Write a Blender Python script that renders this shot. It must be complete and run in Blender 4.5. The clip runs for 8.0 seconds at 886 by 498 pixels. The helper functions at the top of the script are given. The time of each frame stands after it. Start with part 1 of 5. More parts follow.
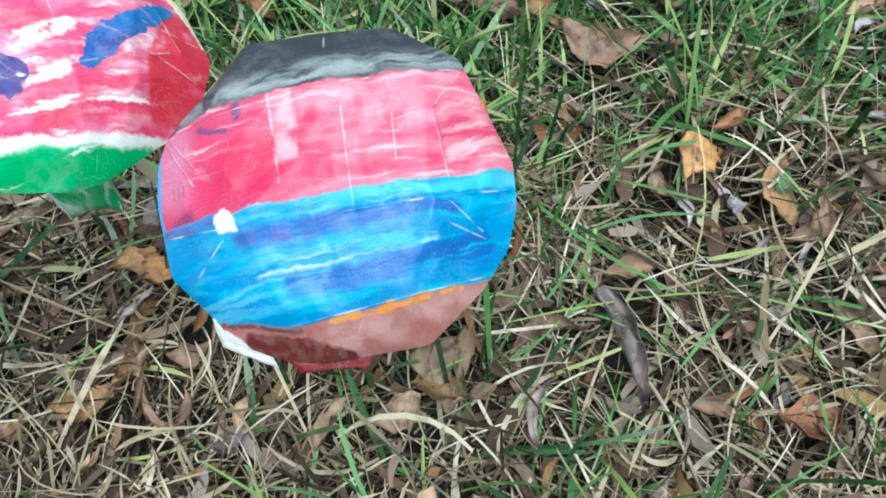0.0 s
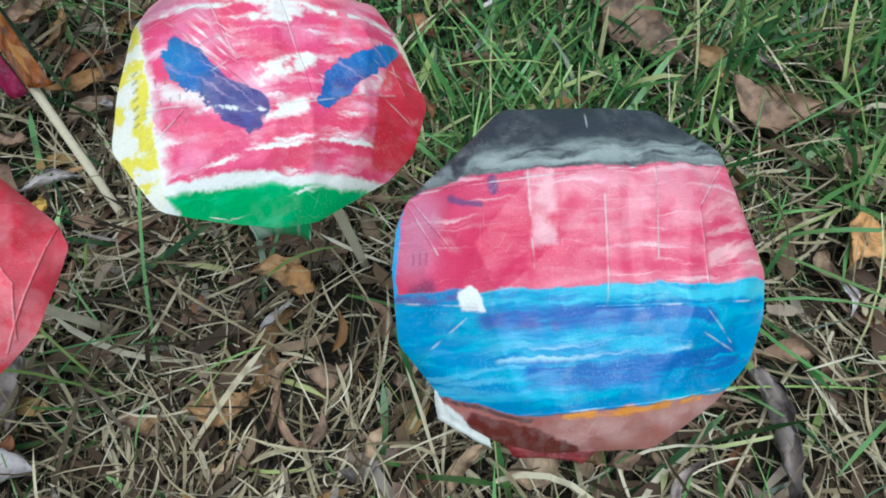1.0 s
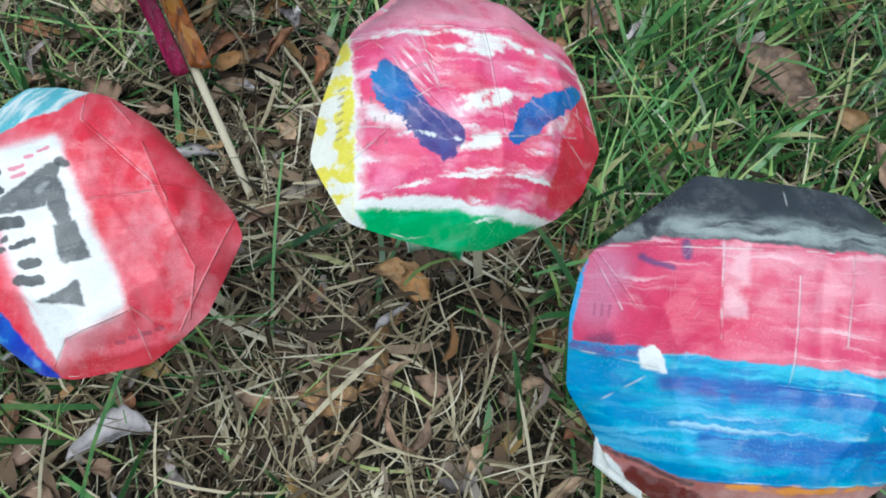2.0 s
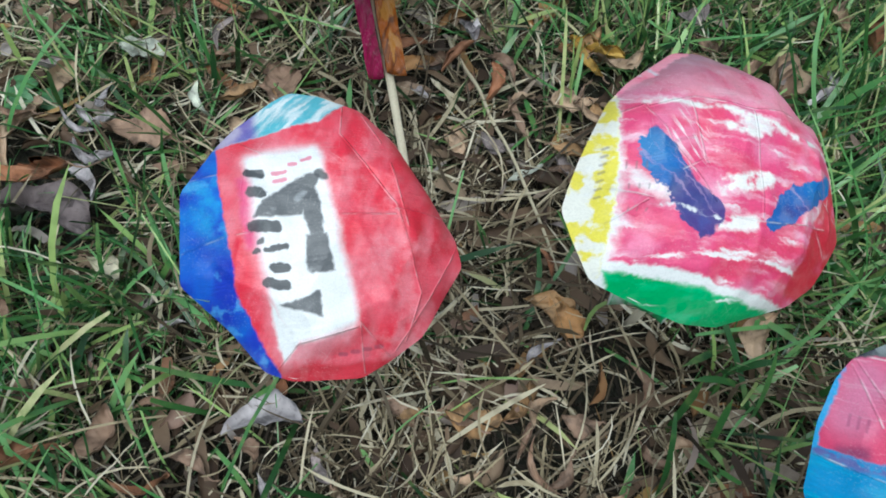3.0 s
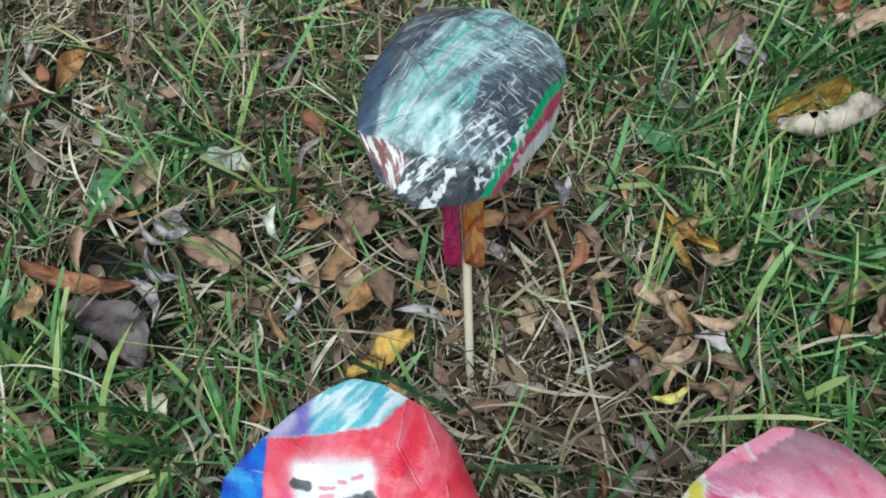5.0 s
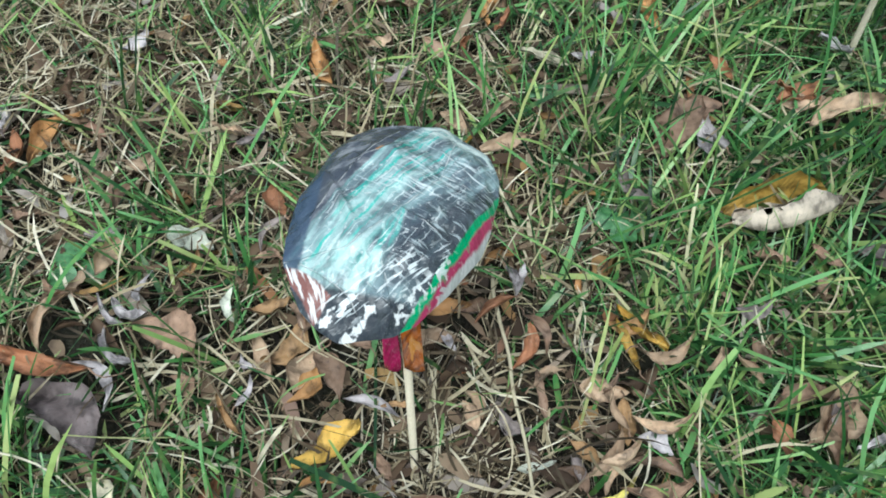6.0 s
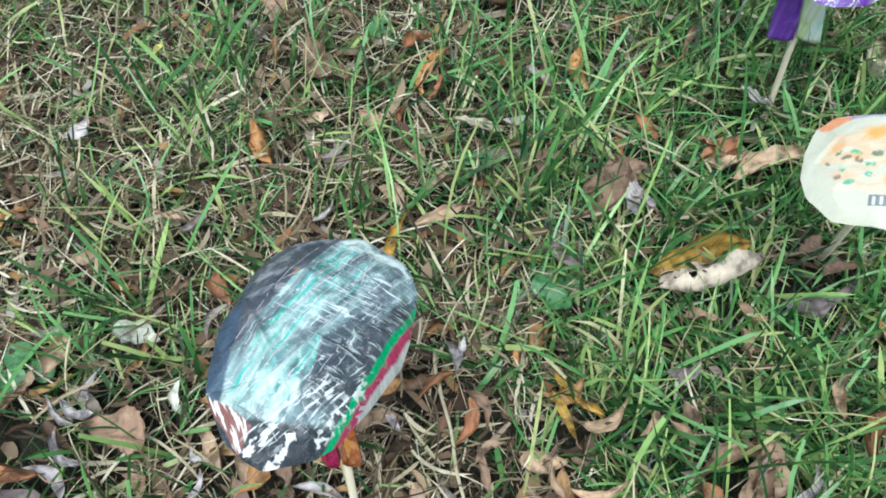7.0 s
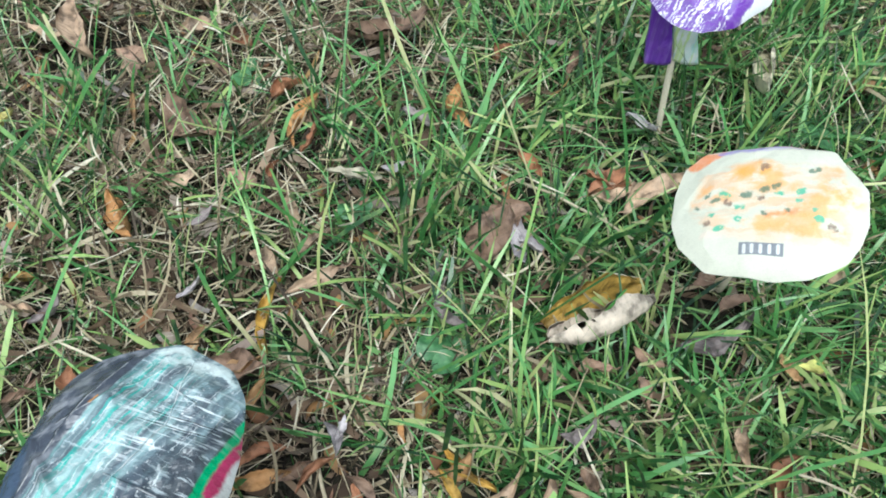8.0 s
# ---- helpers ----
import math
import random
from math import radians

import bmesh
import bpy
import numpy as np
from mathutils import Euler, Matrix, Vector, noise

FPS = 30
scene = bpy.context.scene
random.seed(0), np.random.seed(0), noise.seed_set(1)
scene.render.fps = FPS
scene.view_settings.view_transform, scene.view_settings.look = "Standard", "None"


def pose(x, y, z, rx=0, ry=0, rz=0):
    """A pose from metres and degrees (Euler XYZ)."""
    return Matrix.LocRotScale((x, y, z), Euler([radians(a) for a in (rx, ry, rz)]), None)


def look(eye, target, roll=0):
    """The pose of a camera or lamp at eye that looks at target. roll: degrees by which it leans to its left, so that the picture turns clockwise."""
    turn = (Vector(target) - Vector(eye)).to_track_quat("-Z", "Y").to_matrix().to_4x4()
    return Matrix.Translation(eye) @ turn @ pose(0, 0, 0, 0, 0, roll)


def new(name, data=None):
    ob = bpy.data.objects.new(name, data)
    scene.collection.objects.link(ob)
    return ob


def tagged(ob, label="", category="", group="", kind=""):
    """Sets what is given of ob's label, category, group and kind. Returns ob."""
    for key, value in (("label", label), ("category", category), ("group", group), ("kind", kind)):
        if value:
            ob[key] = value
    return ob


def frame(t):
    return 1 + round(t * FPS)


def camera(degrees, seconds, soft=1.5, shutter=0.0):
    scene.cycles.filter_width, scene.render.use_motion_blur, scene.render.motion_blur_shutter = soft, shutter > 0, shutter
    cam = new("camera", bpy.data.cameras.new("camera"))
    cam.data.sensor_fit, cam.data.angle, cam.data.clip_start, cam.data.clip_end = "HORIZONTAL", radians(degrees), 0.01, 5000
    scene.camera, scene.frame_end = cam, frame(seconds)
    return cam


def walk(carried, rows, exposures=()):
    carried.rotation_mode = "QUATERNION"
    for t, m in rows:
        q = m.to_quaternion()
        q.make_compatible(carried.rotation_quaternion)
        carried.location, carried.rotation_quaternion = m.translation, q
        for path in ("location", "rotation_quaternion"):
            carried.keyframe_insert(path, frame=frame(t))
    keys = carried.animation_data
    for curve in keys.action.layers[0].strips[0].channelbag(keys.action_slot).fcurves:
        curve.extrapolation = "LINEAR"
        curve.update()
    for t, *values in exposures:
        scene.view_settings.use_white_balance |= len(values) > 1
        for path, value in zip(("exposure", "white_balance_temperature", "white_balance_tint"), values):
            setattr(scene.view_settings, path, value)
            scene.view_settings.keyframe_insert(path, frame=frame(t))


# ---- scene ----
cam = camera(63.5, 8.0, soft=1.8)
PATH = [
    (0, (0.084, 0.2008, 0.522), (-0.1063, 1.1717, -1.2161), -7.1),
    (0.5, (0.0474, 0.2178, 0.5322), (-0.2041, 1.1695, -1.2088), -7.0),
    (1, (-0.0006, 0.2266, 0.5344), (-0.3117, 1.1602, -1.2068), -5.7),
    (1.2, (-0.0158, 0.2306, 0.5396), (-0.3531, 1.1542, -1.202), -5.5),
    (2.3, (-0.0798, 0.2112, 0.5594), (-0.5549, 1.0744, -1.1811), -3.6),
    (2.5, (-0.0997, 0.2051, 0.5631), (-0.6024, 1.0524, -1.1774), -3.2),
    (3, (-0.1459, 0.199, 0.5734), (-0.7071, 0.9978, -1.1721), -2.2),
    (3.5, (-0.1775, 0.2121, 0.5909), (-0.7931, 0.9698, -1.1547), -2.3),
    (4, (-0.1925, 0.2365, 0.6033), (-0.8404, 0.9597, -1.1452), -2.4),
    (4.5, (-0.2175, 0.2725, 0.6116), (-0.8891, 0.9737, -1.1369), -2.2),
    (4.7, (-0.2316, 0.2892, 0.6171), (-0.9068, 0.9835, -1.1328), -1.9),
    (5.8, (-0.2504, 0.3872, 0.6611), (-0.9661, 1.063, -1.0799), -2.1),
    (6, (-0.2488, 0.401, 0.6714), (-0.9642, 1.0797, -1.0686), -1.7),
    (6.5, (-0.2395, 0.4353, 0.7138), (-0.9524, 1.1267, -1.0222), -1.7),
    (7, (-0.2508, 0.4727, 0.726), (-0.9414, 1.1922, -1.0076), -2.9),
    (7.5, (-0.2299, 0.5256, 0.7057), (-0.8792, 1.2815, -1.0284), -2.9),
    (8, (-0.2309, 0.5863, 0.7033), (-0.8452, 1.3882, -1.0228), -2.4),
]
walk(cam, [(t, look(eye, target, roll)) for t, eye, target, roll in PATH],
     [(0.0, 0.42, 5700, 0), (1.0, 0.0, 5700, 0), (2.5, -0.03, 5700, 2), (4.5, -0.04, 5750, 0), (6.5, 0.53, 5800, 1), (8.0, 0.58, 5800, 3)])

# ---- light: an overcast autumn day, brightest high up ----
world = bpy.data.worlds.new("world")
scene.world = world
world.use_nodes = True
wn, wl = world.node_tree.nodes, world.node_tree.links
sky = wn.new("ShaderNodeTexSky")
sky.sky_type, sky.sun_disc = "NISHITA", False
sky.sun_elevation, sky.sun_rotation = radians(73), radians(150)
sky.air_density, sky.dust_density = 1.0, 4.0
cloud = wn.new("ShaderNodeHueSaturation")
cloud.inputs["Saturation"].default_value = 0.4
wl.new(sky.outputs[0], cloud.inputs["Color"])
wl.new(cloud.outputs[0], wn["Background"].inputs["Color"])
wn["Background"].inputs["Strength"].default_value = 0.15
sun = new("sun", bpy.data.lights.new("sun", "SUN"))
sun.data.energy, sun.data.angle, sun.data.color = 1.25, radians(40), (1.0, 0.98, 0.95)
sun.matrix_world = look((0.25, -0.4, 1.5), (0, 0, 0))


# ---- materials ----
def plain_material(name):
    mat = bpy.data.materials.new(name)
    mat.use_nodes = True
    nt = mat.node_tree
    return mat, nt.nodes, nt.links, nt.nodes["Principled BSDF"]


def ramp_node(nodes, stops):
    node = nodes.new("ShaderNodeValToRGB")
    el = node.color_ramp.elements
    while len(el) < len(stops):
        el.new(0.5)
    for e, (at, col) in zip(el, stops):
        e.position, e.color = at, (*col, 1)
    return node


def mix_node(nodes, links, fac, a, b, mode="MIX"):
    node = nodes.new("ShaderNodeMix")
    node.data_type, node.blend_type = "RGBA", mode
    for s, v in ((node.inputs[0], fac), (node.inputs[6], a), (node.inputs[7], b)):
        if isinstance(v, (int, float)):
            s.default_value = v
        elif isinstance(v, tuple):
            s.default_value = (*v, 1)
        else:
            links.new(v, s)
    return node.outputs[2]


def blade_material(name, stops, blotch, rough=0.42, through_light=0.2):
    """Grass and straw: a colour for each blade, blotches along it, and some light through it."""
    mat, n, l, bsdf = plain_material(name)
    geo = n.new("ShaderNodeNewGeometry")
    ramp = ramp_node(n, stops)
    l.new(geo.outputs["Random Per Island"], ramp.inputs[0])
    noise_a = n.new("ShaderNodeTexNoise")
    noise_a.inputs["Scale"].default_value, noise_a.inputs["Detail"].default_value = 55, 3
    tc = n.new("ShaderNodeTexCoord")
    l.new(tc.outputs["Object"], noise_a.inputs["Vector"])
    spots = ramp_node(n, [(0.5, (0, 0, 0)), (0.68, (1, 1, 1))])
    l.new(noise_a.outputs[0], spots.inputs[0])
    half = n.new("ShaderNodeMath")
    half.operation, half.inputs[1].default_value = "MULTIPLY", 0.55
    l.new(spots.outputs[0], half.inputs[0])
    col = mix_node(n, l, half.outputs[0], ramp.outputs[0], blotch)
    l.new(col, bsdf.inputs["Base Color"])
    bsdf.inputs["Roughness"].default_value = rough
    bsdf.inputs["Specular IOR Level"].default_value = 0.5 if rough < 0.4 else 0.2
    tr = n.new("ShaderNodeBsdfTranslucent")
    l.new(col, tr.inputs["Color"])
    mixs = n.new("ShaderNodeMixShader")
    mixs.inputs[0].default_value = through_light
    l.new(bsdf.outputs[0], mixs.inputs[1])
    l.new(tr.outputs[0], mixs.inputs[2])
    l.new(mixs.outputs[0], n["Material Output"].inputs["Surface"])
    return mat


GREEN = blade_material("green_blade", [(0.0, (0.008, 0.036, 0.011)), (0.33, (0.035, 0.12, 0.03)), (0.56, (0.11, 0.31, 0.08)), (0.73, (0.23, 0.48, 0.18)),
                                       (0.86, (0.36, 0.53, 0.15)), (0.95, (0.5, 0.55, 0.22)), (1.0, (0.6, 0.56, 0.32))], (0.22, 0.33, 0.09), 0.3, 0.18)
STRAW = blade_material("dry_blade", [(0.0, (0.03, 0.022, 0.013)), (0.25, (0.1, 0.076, 0.046)), (0.42, (0.26, 0.21, 0.125)), (0.6, (0.44, 0.37, 0.23)),
                                     (0.84, (0.62, 0.55, 0.38)), (1.0, (0.78, 0.73, 0.57))], (0.18, 0.13, 0.08), 0.45, 0.1)
# low thatch, its colour taken near black for the shade between blades
THATCH = blade_material("shade_dark_thatch", [(0.0, (0.01, 0.008, 0.006)), (0.5, (0.026, 0.02, 0.014)), (0.85, (0.07, 0.055, 0.038)), (1.0, (0.14, 0.11, 0.08))], (0.02, 0.016, 0.012), 0.8, 0.04)
STALK = blade_material("dry_stalk", [(0.0, (0.46, 0.4, 0.26)), (1.0, (0.6, 0.54, 0.38))], (0.34, 0.27, 0.17), 0.5, 0.05)
LITTER = blade_material("leaf_crumbs", [(0.0, (0.05, 0.034, 0.024)), (0.3, (0.13, 0.085, 0.055)), (0.55, (0.24, 0.165, 0.105)), (0.72, (0.34, 0.25, 0.165)), (0.86, (0.38, 0.34, 0.31)), (0.93, (0.3, 0.14, 0.07)), (1.0, (0.44, 0.29, 0.11))],
                        (0.09, 0.06, 0.045), 0.6, 0.12)


def soil_material():
    mat, n, l, bsdf = plain_material("soil")
    tc = n.new("ShaderNodeTexCoord")
    big, small = n.new("ShaderNodeTexNoise"), n.new("ShaderNodeTexNoise")
    for node, scale in ((big, 6), (small, 190)):
        l.new(tc.outputs["Object"], node.inputs["Vector"])
        node.inputs["Scale"].default_value, node.inputs["Detail"].default_value = scale, 8
    # dark soil, with the shade under the grass added to its colour
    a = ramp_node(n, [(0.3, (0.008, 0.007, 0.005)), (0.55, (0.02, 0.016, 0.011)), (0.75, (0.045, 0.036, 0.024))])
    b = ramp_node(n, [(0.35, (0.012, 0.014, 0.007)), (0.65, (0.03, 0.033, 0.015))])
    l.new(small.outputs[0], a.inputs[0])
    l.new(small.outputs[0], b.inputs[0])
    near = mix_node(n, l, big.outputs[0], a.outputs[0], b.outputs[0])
    # away from the lollipops short turf covers the soil
    turf = ramp_node(n, [(0.3, (0.018, 0.026, 0.01)), (0.5, (0.045, 0.058, 0.024)), (0.7, (0.1, 0.095, 0.05))])
    l.new(small.outputs[0], turf.inputs[0])
    off, reach, edge = n.new("ShaderNodeVectorMath"), n.new("ShaderNodeVectorMath"), n.new("ShaderNodeMapRange")
    off.operation, off.inputs[1].default_value = "ADD", (0.4, -0.9, 0)
    reach.operation = "LENGTH"
    l.new(tc.outputs["Object"], off.inputs[0])
    l.new(off.outputs[0], reach.inputs[0])
    edge.inputs["From Min"].default_value, edge.inputs["From Max"].default_value = 1.3, 3.2
    l.new(reach.outputs["Value"], edge.inputs["Value"])
    l.new(mix_node(n, l, edge.outputs["Result"], near, turf.outputs[0]), bsdf.inputs["Base Color"])
    bsdf.inputs["Roughness"].default_value = 0.95
    bump = n.new("ShaderNodeBump")
    bump.inputs["Strength"].default_value, bump.inputs["Distance"].default_value = 0.8, 0.01
    l.new(small.outputs[0], bump.inputs["Height"])
    l.new(bump.outputs[0], bsdf.inputs["Normal"])
    return mat


def wood_material():
    mat, n, l, bsdf = plain_material("pale_wood")
    tc, mp, no = n.new("ShaderNodeTexCoord"), n.new("ShaderNodeMapping"), n.new("ShaderNodeTexNoise")
    mp.inputs["Scale"].default_value = (420, 420, 14)
    no.inputs["Detail"].default_value = 5
    l.new(tc.outputs["Object"], mp.inputs[0])
    l.new(mp.outputs[0], no.inputs["Vector"])
    ramp = ramp_node(n, [(0.3, (0.66, 0.55, 0.37)), (0.5, (0.81, 0.72, 0.53)), (0.75, (0.86, 0.79, 0.62))])
    l.new(no.outputs[0], ramp.inputs[0])
    l.new(ramp.outputs[0], bsdf.inputs["Base Color"])
    bsdf.inputs["Roughness"].default_value = 0.6
    bump = n.new("ShaderNodeBump")
    bump.inputs["Strength"].default_value, bump.inputs["Distance"].default_value = 0.3, 0.0006
    l.new(no.outputs[0], bump.inputs["Height"])
    l.new(bump.outputs[0], bsdf.inputs["Normal"])
    return mat


class Paint:
    """Layers of brushed paint on white paper; all places in millimetres on the sheet."""

    def __init__(self, name, paper=(0.84, 0.85, 0.82), rough=0.42, wobble=(2.0, 0.45), shift=(0, 0)):
        self.mat, self.n, self.l, self.bsdf = plain_material(name)
        tc = self.n.new("ShaderNodeTexCoord")
        self.flat = self.vec("SUBTRACT", self.vec("MULTIPLY", tc.outputs["Object"], (1000, 1000, 0)), (*shift, 0))
        self.p = self.flat
        for scale, size in ((0.06, wobble[0]), (0.4, wobble[1])):
            no = self.noise(self.flat, scale, 3)
            shift = self.vec("MULTIPLY", self.vec("SUBTRACT", no.outputs[1], (0.5, 0.5, 0.5)), (4 * size, 4 * size, 0))
            self.p = self.vec("ADD", self.p, shift)
        self.col, self.rough = paper, rough
        self.ridge, self.chipped = 0.0, 0.0
        self.height = self.math("MULTIPLY", self.noise(self.flat, 0.12, 5).outputs[0], 0.5)

    def vec(self, op, a, b):
        node = self.n.new("ShaderNodeVectorMath")
        node.operation = op
        for s, v in zip(node.inputs, (a, b)):
            if isinstance(v, tuple):
                s.default_value = v
            else:
                self.l.new(v, s)
        return node.outputs[1] if op in ("DOT_PRODUCT", "LENGTH") else node.outputs[0]

    def math(self, op, a, b=0.0, clamp=False):
        node = self.n.new("ShaderNodeMath")
        node.operation, node.use_clamp = op, clamp
        for s, v in zip(node.inputs, (a, b)):
            if isinstance(v, (int, float)):
                s.default_value = v
            else:
                self.l.new(v, s)
        return node.outputs[0]

    def noise(self, vector, scale, detail=3):
        node = self.n.new("ShaderNodeTexNoise")
        node.inputs["Scale"].default_value, node.inputs["Detail"].default_value = scale, detail
        self.l.new(vector, node.inputs["Vector"])
        return node

    def step(self, value, lo, hi):
        node = self.n.new("ShaderNodeMapRange")
        node.interpolation_type = "SMOOTHSTEP"
        node.inputs["From Min"].default_value, node.inputs["From Max"].default_value = (lo, hi) if lo < hi else (hi, lo)
        node.inputs["To Min"].default_value, node.inputs["To Max"].default_value = (0, 1) if lo < hi else (1, 0)
        self.l.new(value, node.inputs["Value"])
        return node.outputs["Result"]

    def streak(self, angle, lo, hi, along=0.018, across=0.22, shift=0.0):
        """Dry-brush bands that run at that angle: 1 where the paint lies, 0 where it is worn."""
        mp = self.n.new("ShaderNodeMapping")
        mp.vector_type = "TEXTURE"
        mp.inputs["Location"].default_value = (shift, shift * 0.7, 0)
        mp.inputs["Rotation"].default_value = (0, 0, radians(angle))
        mp.inputs["Scale"].default_value = (1 / along, 1 / across, 1)
        self.l.new(self.p, mp.inputs[0])
        return self.step(self.noise(mp.outputs[0], 1.0, 5).outputs[0], lo, hi)

    def blot(self, scale, lo, hi, shift=0.0):
        moved = self.vec("ADD", self.flat, (shift, shift, shift))
        return self.step(self.noise(moved, scale, 4).outputs[0], lo, hi)

    def half(self, a, b, soft=1.0, sharp=False):
        """1 on the left of the line from a to b."""
        d = (Vector(b) - Vector(a)).normalized()
        return self.step(self.math("SUBTRACT", self.vec("DOT_PRODUCT", self.flat if sharp else self.p, (-d.y, d.x, 0)), -d.y * a[0] + d.x * a[1]), -soft, soft)

    def every(self, *masks):
        out = masks[0]
        for m in masks[1:]:
            out = self.math("MULTIPLY", out, m)
        return out

    def other(self, mask):
        return self.math("SUBTRACT", 1.0, mask)

    def poly(self, pts, soft=1.0, sharp=False):
        return self.every(*[self.half(a, b, soft, sharp) for a, b in zip(pts, pts[1:] + pts[:1])])

    def seg(self, a, b, r, soft=0.8, sharp=False):
        p = self.flat if sharp else self.p
        ba = Vector(b) - Vector(a)
        pa = self.vec("SUBTRACT", p, (*a, 0))
        h = self.math("DIVIDE", self.vec("DOT_PRODUCT", pa, (ba.x, ba.y, 0)), max(ba.length_squared, 1e-6), True)
        node = self.n.new("ShaderNodeVectorMath")
        node.operation = "SCALE"
        node.inputs[0].default_value = (ba.x, ba.y, 0)
        self.l.new(h, node.inputs["Scale"])
        return self.step(self.vec("LENGTH", self.vec("SUBTRACT", pa, node.outputs[0]), (0, 0, 0)), r + soft, max(r - soft, 0))

    def lay(self, colour, mask, much=1.0):
        if much < 1:
            mask = self.math("MULTIPLY", mask, much)
        self.col = mix_node(self.n, self.l, mask, self.col, colour)

    def crease(self, a, b, pale=0.5, r=0.3):
        """A sharp fold, with the paint cracked off along it."""
        m = self.seg(a, b, r, 0.5, True)
        self.ridge = self.math("MAXIMUM", self.ridge, m)
        self.chipped = self.math("MAXIMUM", self.chipped, self.math("MULTIPLY", m, pale * 0.8))

    def scuff(self, angle, lo, hi, along=0.02, across=1.1, shift=0.0):
        """Straight, thin, broken scratches that run at that angle."""
        mp = self.n.new("ShaderNodeMapping")
        mp.vector_type = "TEXTURE"
        mp.inputs["Location"].default_value = (shift, shift * 0.7, 0)
        mp.inputs["Rotation"].default_value = (0, 0, radians(angle))
        mp.inputs["Scale"].default_value = (1 / along, 1 / across, 1)
        self.l.new(self.flat, mp.inputs[0])
        return self.step(self.noise(mp.outputs[0], 1.0, 2).outputs[0], lo, hi)

    def done(self, bump=0.6, worn=0.42, crumple=0.8):
        pale = (0.8, 0.81, 0.79)
        if not isinstance(self.ridge, float):
            self.lay(pale, self.every(self.chipped, self.blot(0.12, 0.44, 0.62, 23)), 0.75)
            self.height = self.math("ADD", self.height, self.math("MULTIPLY", self.ridge, 0.35))
        for scale, much in ((0.11, 0.1), (1.3, 0.2)):
            self.col = mix_node(self.n, self.l, self.math("MULTIPLY", self.blot(scale, 0.4, 0.7, 3 + scale), much), self.col, mix_node(self.n, self.l, 1.0, self.col, (0.55, 0.55, 0.57), "MULTIPLY"))
        for scale, much in ((0.045, 1.0), (0.12, 0.45)):
            cells = self.n.new("ShaderNodeTexVoronoi")
            cells.inputs["Scale"].default_value = scale
            self.l.new(self.p, cells.inputs["Vector"])
            self.height = self.math("ADD", self.height, self.math("MULTIPLY", cells.outputs["Distance"], much * crumple))
        self.lay(pale, self.every(self.blot(0.9, 0.52, 0.72, 31), self.blot(0.05, 0.42, 0.66, 13)), 0.3 * worn)
        self.lay(pale, self.every(self.blot(0.035, 0.45, 0.7, 71), self.blot(0.22, 0.4, 0.65, 7)), 0.22 * worn)
        for k, angle in enumerate((88, 3, 61, -34)):
            self.lay(pale, self.every(self.scuff(angle, 0.66, 0.74, 0.03, 1.0, 17.0 * k), self.blot(0.04, 0.5, 0.62, 40 + k)), 0.35 * worn)
        if isinstance(self.col, tuple):
            self.bsdf.inputs["Base Color"].default_value = (*self.col, 1)
        else:
            self.l.new(self.col, self.bsdf.inputs["Base Color"])
        rough = self.math("ADD", self.math("MULTIPLY", self.noise(self.flat, 0.1, 4).outputs[0], 0.35), self.rough - 0.17)
        self.l.new(rough, self.bsdf.inputs["Roughness"])
        fine = self.math("ADD", self.height, self.math("MULTIPLY", self.streak(8, 0.2, 0.8, 0.05, 0.6), 0.12))
        node = self.n.new("ShaderNodeBump")
        node.inputs["Strength"].default_value, node.inputs["Distance"].default_value = bump, 0.0015
        self.l.new(fine, node.inputs["Height"])
        self.l.new(node.outputs[0], self.bsdf.inputs["Normal"])
        return self.mat


SOIL, WOOD = soil_material(), wood_material()

# sharp folds in the paper of each disc, in millimetres on its sheet
STRIPED_FOLDS = [((-75, 36), (-57, 13)), ((-76, 33), (-62, 10)), ((3, 76), (3, 66)), ((8, 35), (8, -12)), ((-71, -36), (-50, -17)), ((48, -22), (74, -36)), ((49, -12), (63, -27)),
                 ((-81, -11), (-45, -12)), ((4, -12), (80, -9)), ((51, -2), (48, 30)), ((-24, 47), (-22, 4)), ((48, 30), (64, 50)), ((30, 50), (29, 8))]
PINK_FOLDS = [((-54, 30), (-44, 34)), ((-44, 34), (-34, 15)), ((-34, 15), (-14, -12)), ((-23, 36), (-18, 5)), ((-61, -8), (-44, -12)), ((-62, -24), (-46, -13)), ((-42, 33), (-21, 39)), ((-21, 39), (11, 35)),
              ((11, 35), (64, 35)), ((-8, -18), (12, -20)), ((12, -20), (54, -19)), ((71, -13), (45, -1)), ((45, -18), (66, -36)), ((-33, 15), (-24, 18)), ((56, 4), (60, -18)), ((-30, 2), (-18, 8)), ((8, 34), (10, -18))]
RED_FOLDS = [((3, 70), (-7, 59)), ((3, 70), (2, 51)), ((2, 51), (32, 17)), ((32, 17), (49, -27)), ((-48, 43), (-35, 36)), ((-44, -5), (-36, -3)), ((18, -44), (36, -60)), ((18, -45), (24, -69)), ((-11, -55), (-20, -69)),
             ((29, 38), (39, 6)), ((4, 8), (32, 11)), ((-71, -14), (-49, -6)), ((-73, 23), (-56, 26)), ((70, -1), (39, -57)), ((17, -46), (-12, -56)), ((14, 66), (24, 50)), ((49, -27), (44, -52)), ((32, 14), (60, 14))]
